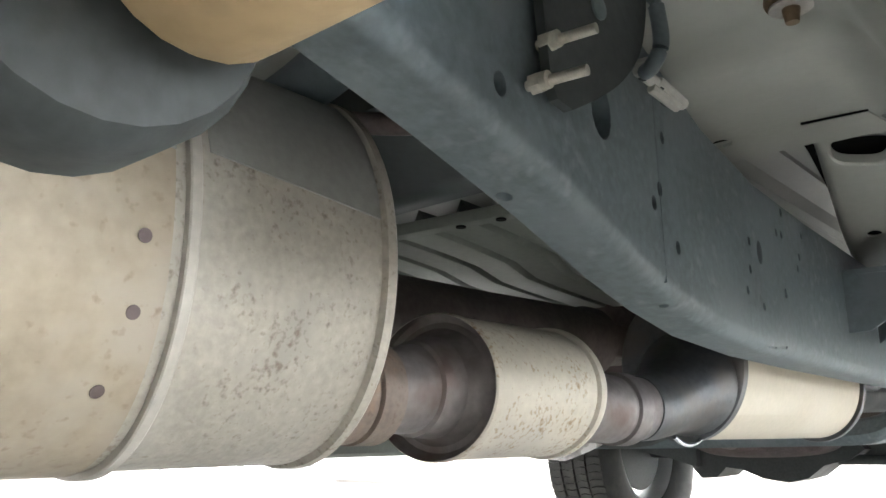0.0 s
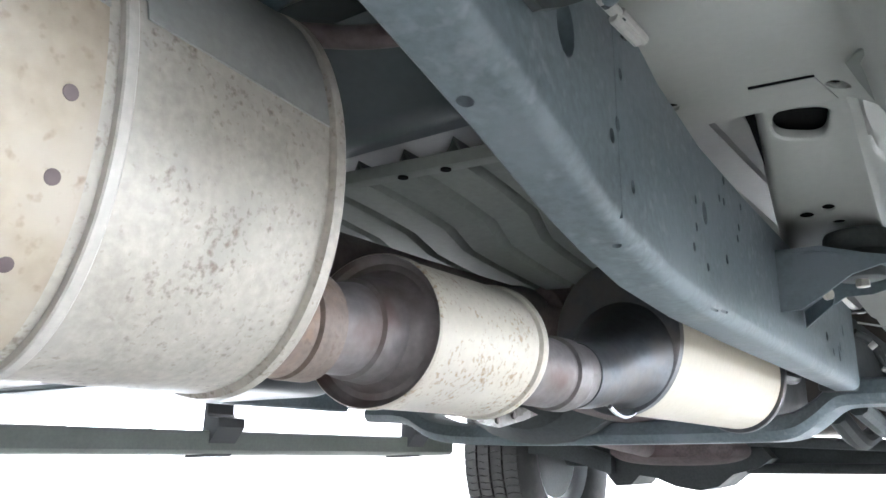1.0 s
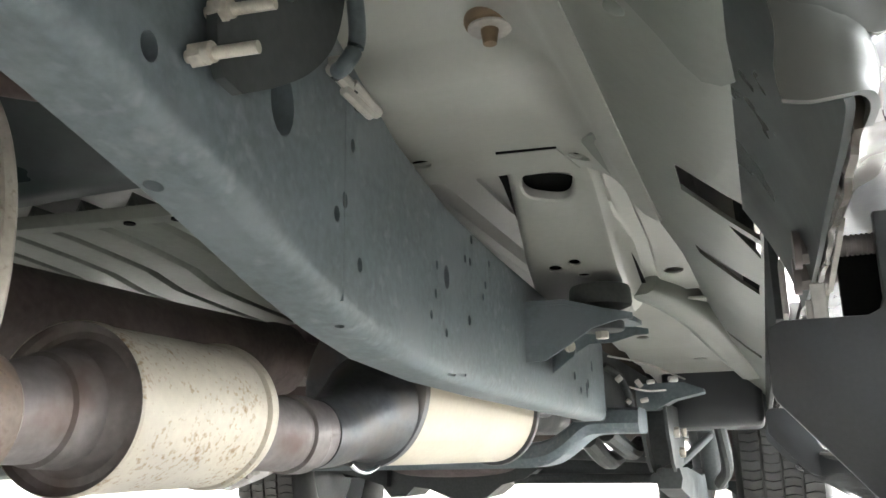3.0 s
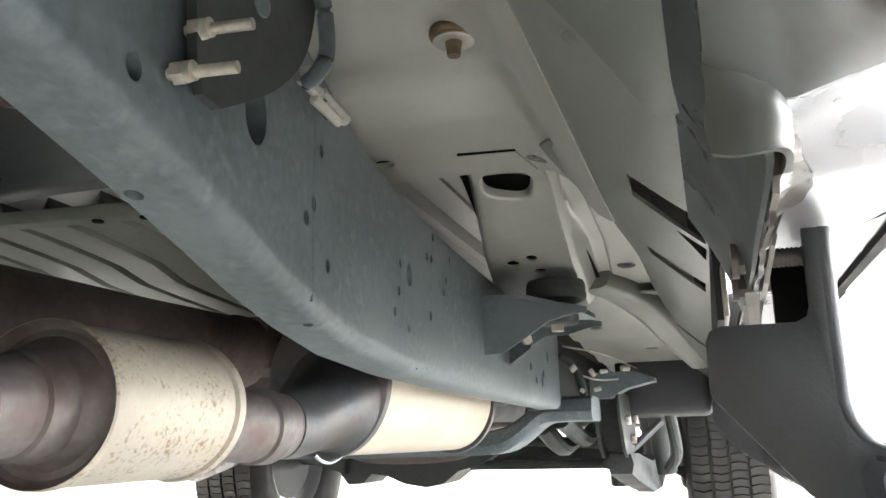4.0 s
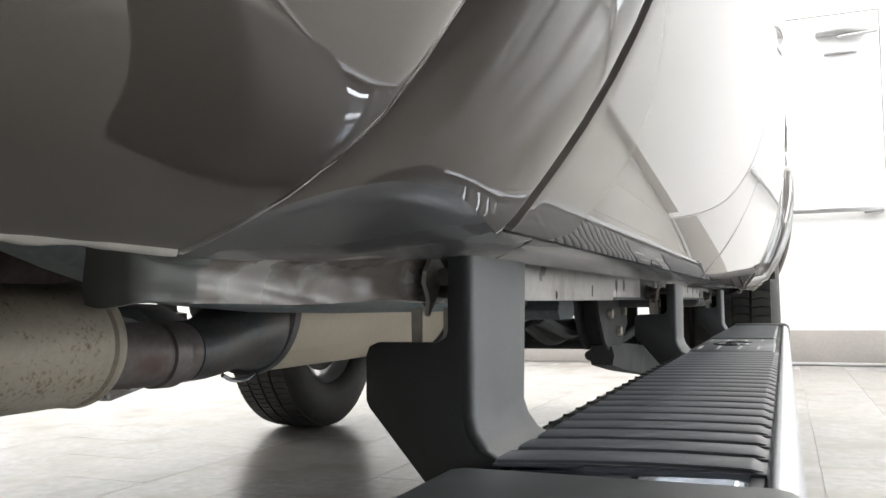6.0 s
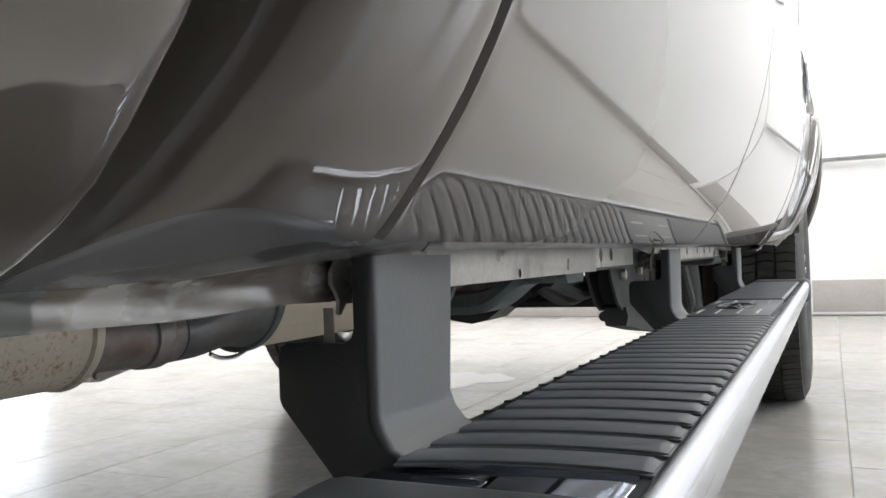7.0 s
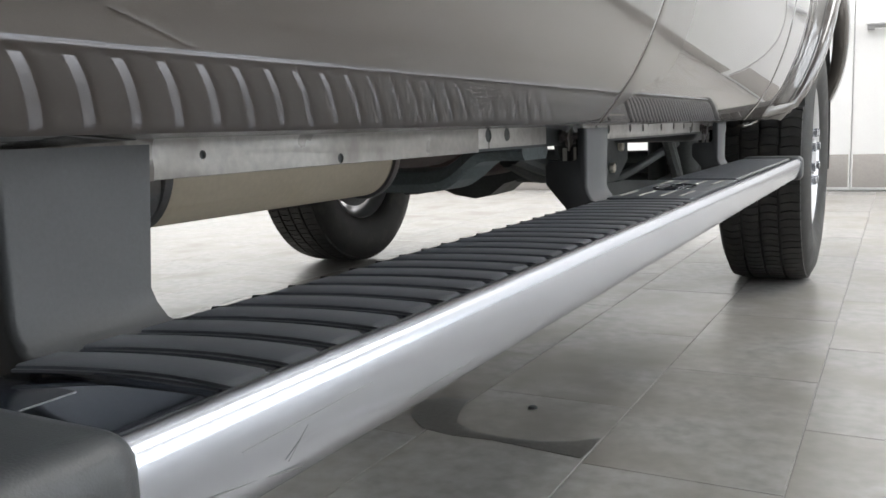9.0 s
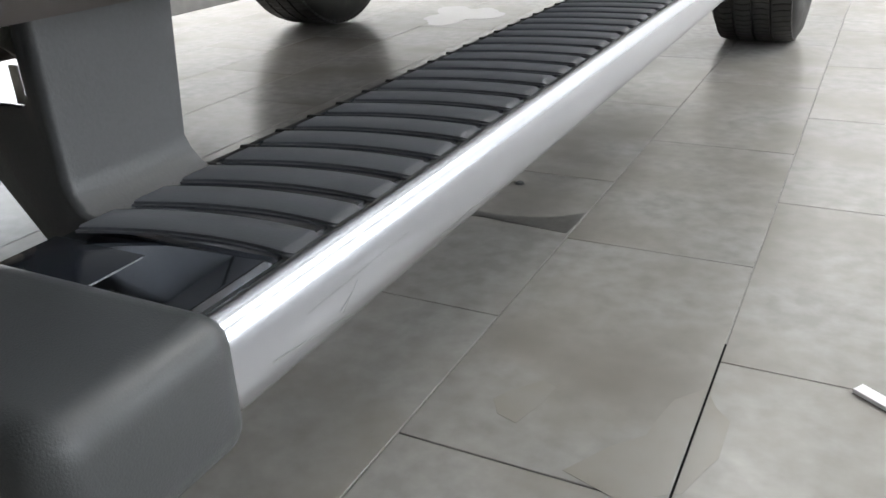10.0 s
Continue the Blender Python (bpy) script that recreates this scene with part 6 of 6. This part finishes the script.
# hoses, sensors and clips ahead of the rail
for pts, r, mt in (([(0.535, 1.82, 0.62), (0.56, 1.84, 0.60), (0.575, 1.86, 0.55), (0.57, 1.9, 0.52)], 0.008, DARK), ([(0.54, 1.84, 0.64), (0.60, 1.92, 0.63), (0.66, 2.1, 0.61)], 0.0018, CONNECTOR),
                   ([(0.56, 1.86, 0.585), (0.60, 1.90, 0.575), (0.63, 1.98, 0.58)], 0.002, CONNECTOR), ([(0.50, 2.0, 0.50), (0.52, 2.2, 0.46), (0.50, 2.5, 0.48)], 0.02, DARK), ([(0.44, 2.1, 0.49), (0.45, 2.3, 0.44), (0.44, 2.6, 0.46)], 0.022, DARK),
                   ([(0.57, 2.2, 0.40), (0.60, 2.5, 0.43), (0.66, 2.8, 0.50)], 0.012, DARK), ([(0.70, 2.5, 0.55), (0.71, 2.6, 0.42), (0.68, 2.75, 0.37)], 0.016, DARK)):
    part("hose", tube_bm(smooth_path(pts), r, 10), mt, truck)
for p, q, r in (((0.560, 1.80, 0.588), (0.570, 1.80, 0.596), 0.006), ((0.590, 1.85, 0.592), (0.598, 1.856, 0.580), 0.0055), ((0.597, 1.84, 0.552), (0.610, 1.845, 0.555), 0.0045), ((0.640, 1.955, 0.600), (0.656, 1.965, 0.600), 0.006), ((0.606, 1.885, 0.590), (0.618, 1.895, 0.592), 0.0045), ((0.573, 1.822, 0.553), (0.580, 1.826, 0.548), 0.0045)):
    part("wiring_clip", cyl_bm(p, q, r, 8, bevel=0.001), CONNECTOR, truck)
part("cab_step_bracket", loft_bm([[(x, y, z) for x, z in ((0.56, 0.60), (0.66, 0.60), (0.70, 0.585), (0.70, 0.578), (0.64, 0.565), (0.60, 0.545), (0.56, 0.545))] for y in (2.05, 2.12)]), FRAME, truck)
part("splash_guard", sheet_bm(lambda x, z: (x, 2.74 + 0.2 * (x - 0.55), z), steps(0.50, 0.88, 6), steps(0.56, 0.72, 3), 0.004), DARK, truck)
part("fender_liner_box", box_bm(0.585, 0.815, 2.33, 2.73, 0.513, 0.66, 0.02, 3), PLASTIC, truck)
part("fuel_tank", box_bm(-0.62, -0.15, -0.6, 1.25, 0.50, 0.72, 0.05, 4), PLASTIC, truck, "black plastic fuel tank")
part("tank_strap", box_bm(-0.635, -0.135, 0.80, 0.85, 0.494, 0.735, 0.03, 3), FRAME, truck)

# ---- floor tiles, last: each tile is a piece of the floor ----
TX, TY, GAP = 0.3155, 0.6055, 0.0020
OX, OY = 1.0945, 1.312
rng = random.Random(7)
tb = box_bm(-TX / 2 + GAP / 2, TX / 2 - GAP / 2, -TY / 2 + GAP / 2, TY / 2 - GAP / 2, -0.009, 0.0, 0.0008, 1)
tile0 = part("tile", tb, TILE, floor)
tile_me = tile0.data
rest_v, rest_f = [], []
first_used = False
for i in range(-27, 14):
    cx = OX + (i + 0.5) * TX
    stagger = 0.0 if i % 2 == 0 else 0.5
    for j in range(-14, 12):
        cy = OY + (j + 0.5 + stagger) * TY
        if not (RX0 < cx - TX / 2 and cx + TX / 2 < RX1 and RY0 < cy - TY / 2 and cy + TY / 2 < RY1):
            continue
        if -1.9 < cx < 2.3 and 0.3 < cy < 5.6 and not (cx < -1.3 and cy < 1.5):
            if not first_used:
                o, first_used = tile0, True
            else:
                o = bpy.data.objects.new("tile", tile_me)
                scene.collection.objects.link(o)
                o.parent = floor
            o.location = (cx, cy, rng.uniform(-0.0004, 0.0))
        else:
            b = len(rest_v)
            hx, hy = TX / 2 - GAP / 2, TY / 2 - GAP / 2
            for z in (-0.009, -0.0003):
                rest_v += [(cx - hx, cy - hy, z), (cx + hx, cy - hy, z), (cx + hx, cy + hy, z), (cx - hx, cy + hy, z)]
            rest_f += [(b + 4, b + 5, b + 6, b + 7)] + [(b + k, b + (k + 1) % 4, b + 4 + (k + 1) % 4, b + 4 + k) for k in range(4)]
rm = bpy.data.meshes.new("far_tiles")
rm.from_pydata(rest_v, [], rest_f)
rm.materials.append(TILE)
ro = new("far_tiles", rm)
ro.parent = floor
tagged(ro, "the same grey floor tiles farther off", kind="stuff")
# open dark joint, dried stains
part("joint_gap", box_bm(OX - 0.0016, OX + 0.0016, 0.62, 1.36, -0.0024, -0.0006), SEAL_AND_SHADE, floor)
part("joint_gap", box_bm(OX - 0.0009, OX + 0.0009, 1.361, 4.2, -0.0024, -0.0008), GROUT, floor)
for edge in (((0.979, 1.023), (1.014, 1.084), (1.046, 1.12), (1.052, 1.165), (1.060, 1.202), (OX - 0.0035, 1.242), (OX - 0.0035, 1.03), (1.05, 1.00)), ((OX + 0.0035, 1.228), (1.110, 1.205), (1.129, 1.184), (1.129, 1.112), (1.119, 1.084), (1.105, 1.039), (OX + 0.0035, 1.034)),
             ((0.855, 1.117), (0.868, 1.142), (0.898, 1.178), (0.919, 1.171), (0.914, 1.13), (0.900, 1.081), (0.872, 1.09))):
    tagged(part("dried_stain", loft_bm([[(x, y, z) for x, y in edge] for z in (0.0002, 0.0005)]), DRY_STAIN), "faint brown dried stain on the tiles", "stain")
# thin puddle left on the tiles, and a damp patch and a chip
pud = random.Random(11)
edge = []
for k in range(40):
    a = 2 * math.pi * k / 40
    r = 0.78 + 0.16 * math.sin(3 * a + 0.6) + 0.12 * math.sin(5 * a + 2.0) + pud.uniform(-0.06, 0.06)
    edge.append((-0.44 + 0.20 * r * math.cos(a), 3.73 + 0.28 * r * math.sin(a)))
tagged(part("puddle", loft_bm([[(x, y, z) for x, y in edge] for z in (0.0002, 0.0007)]), WATER), "thin shiny puddle of water on the tiles", "puddle")
st = bmesh.new()
outline = [(0.36, 1.78), (0.40, 1.83), (0.459, 1.835), (0.475, 1.76), (0.50, 1.70), (0.56, 1.672), (0.62, 1.668), (0.683, 1.677), (0.735, 1.70), (0.774, 1.733), (0.776, 1.68), (0.773, 1.632), (0.72, 1.636), (0.66, 1.642), (0.60, 1.648), (0.52, 1.640), (0.455, 1.650), (0.40, 1.70)]
loft_bm([[(x, y, z) for x, y in outline] for z in (0.0004, 0.0009)], bm=st)
tagged(part("floor_stain", st, STAIN), "dark damp stain along a floor joint", "stain")
chip = cyl_bm((0.600, 1.84, 0.0), (0.600, 1.84, 0.004), 0.010, 9, r2=0.007)
tagged(part("grit", chip, DARK), "small dark crumb of dirt on the tile", "debris")
tagged(part("paper_scrap", loft_bm([[(1.254, 1.303, z), (1.264, 1.319, z), (1.40, 1.222, z), (1.39, 1.206, z)] for z in (0.0006, 0.006)]), DOOR_PAINT), "pale flat strip lying on the tile", "strip")
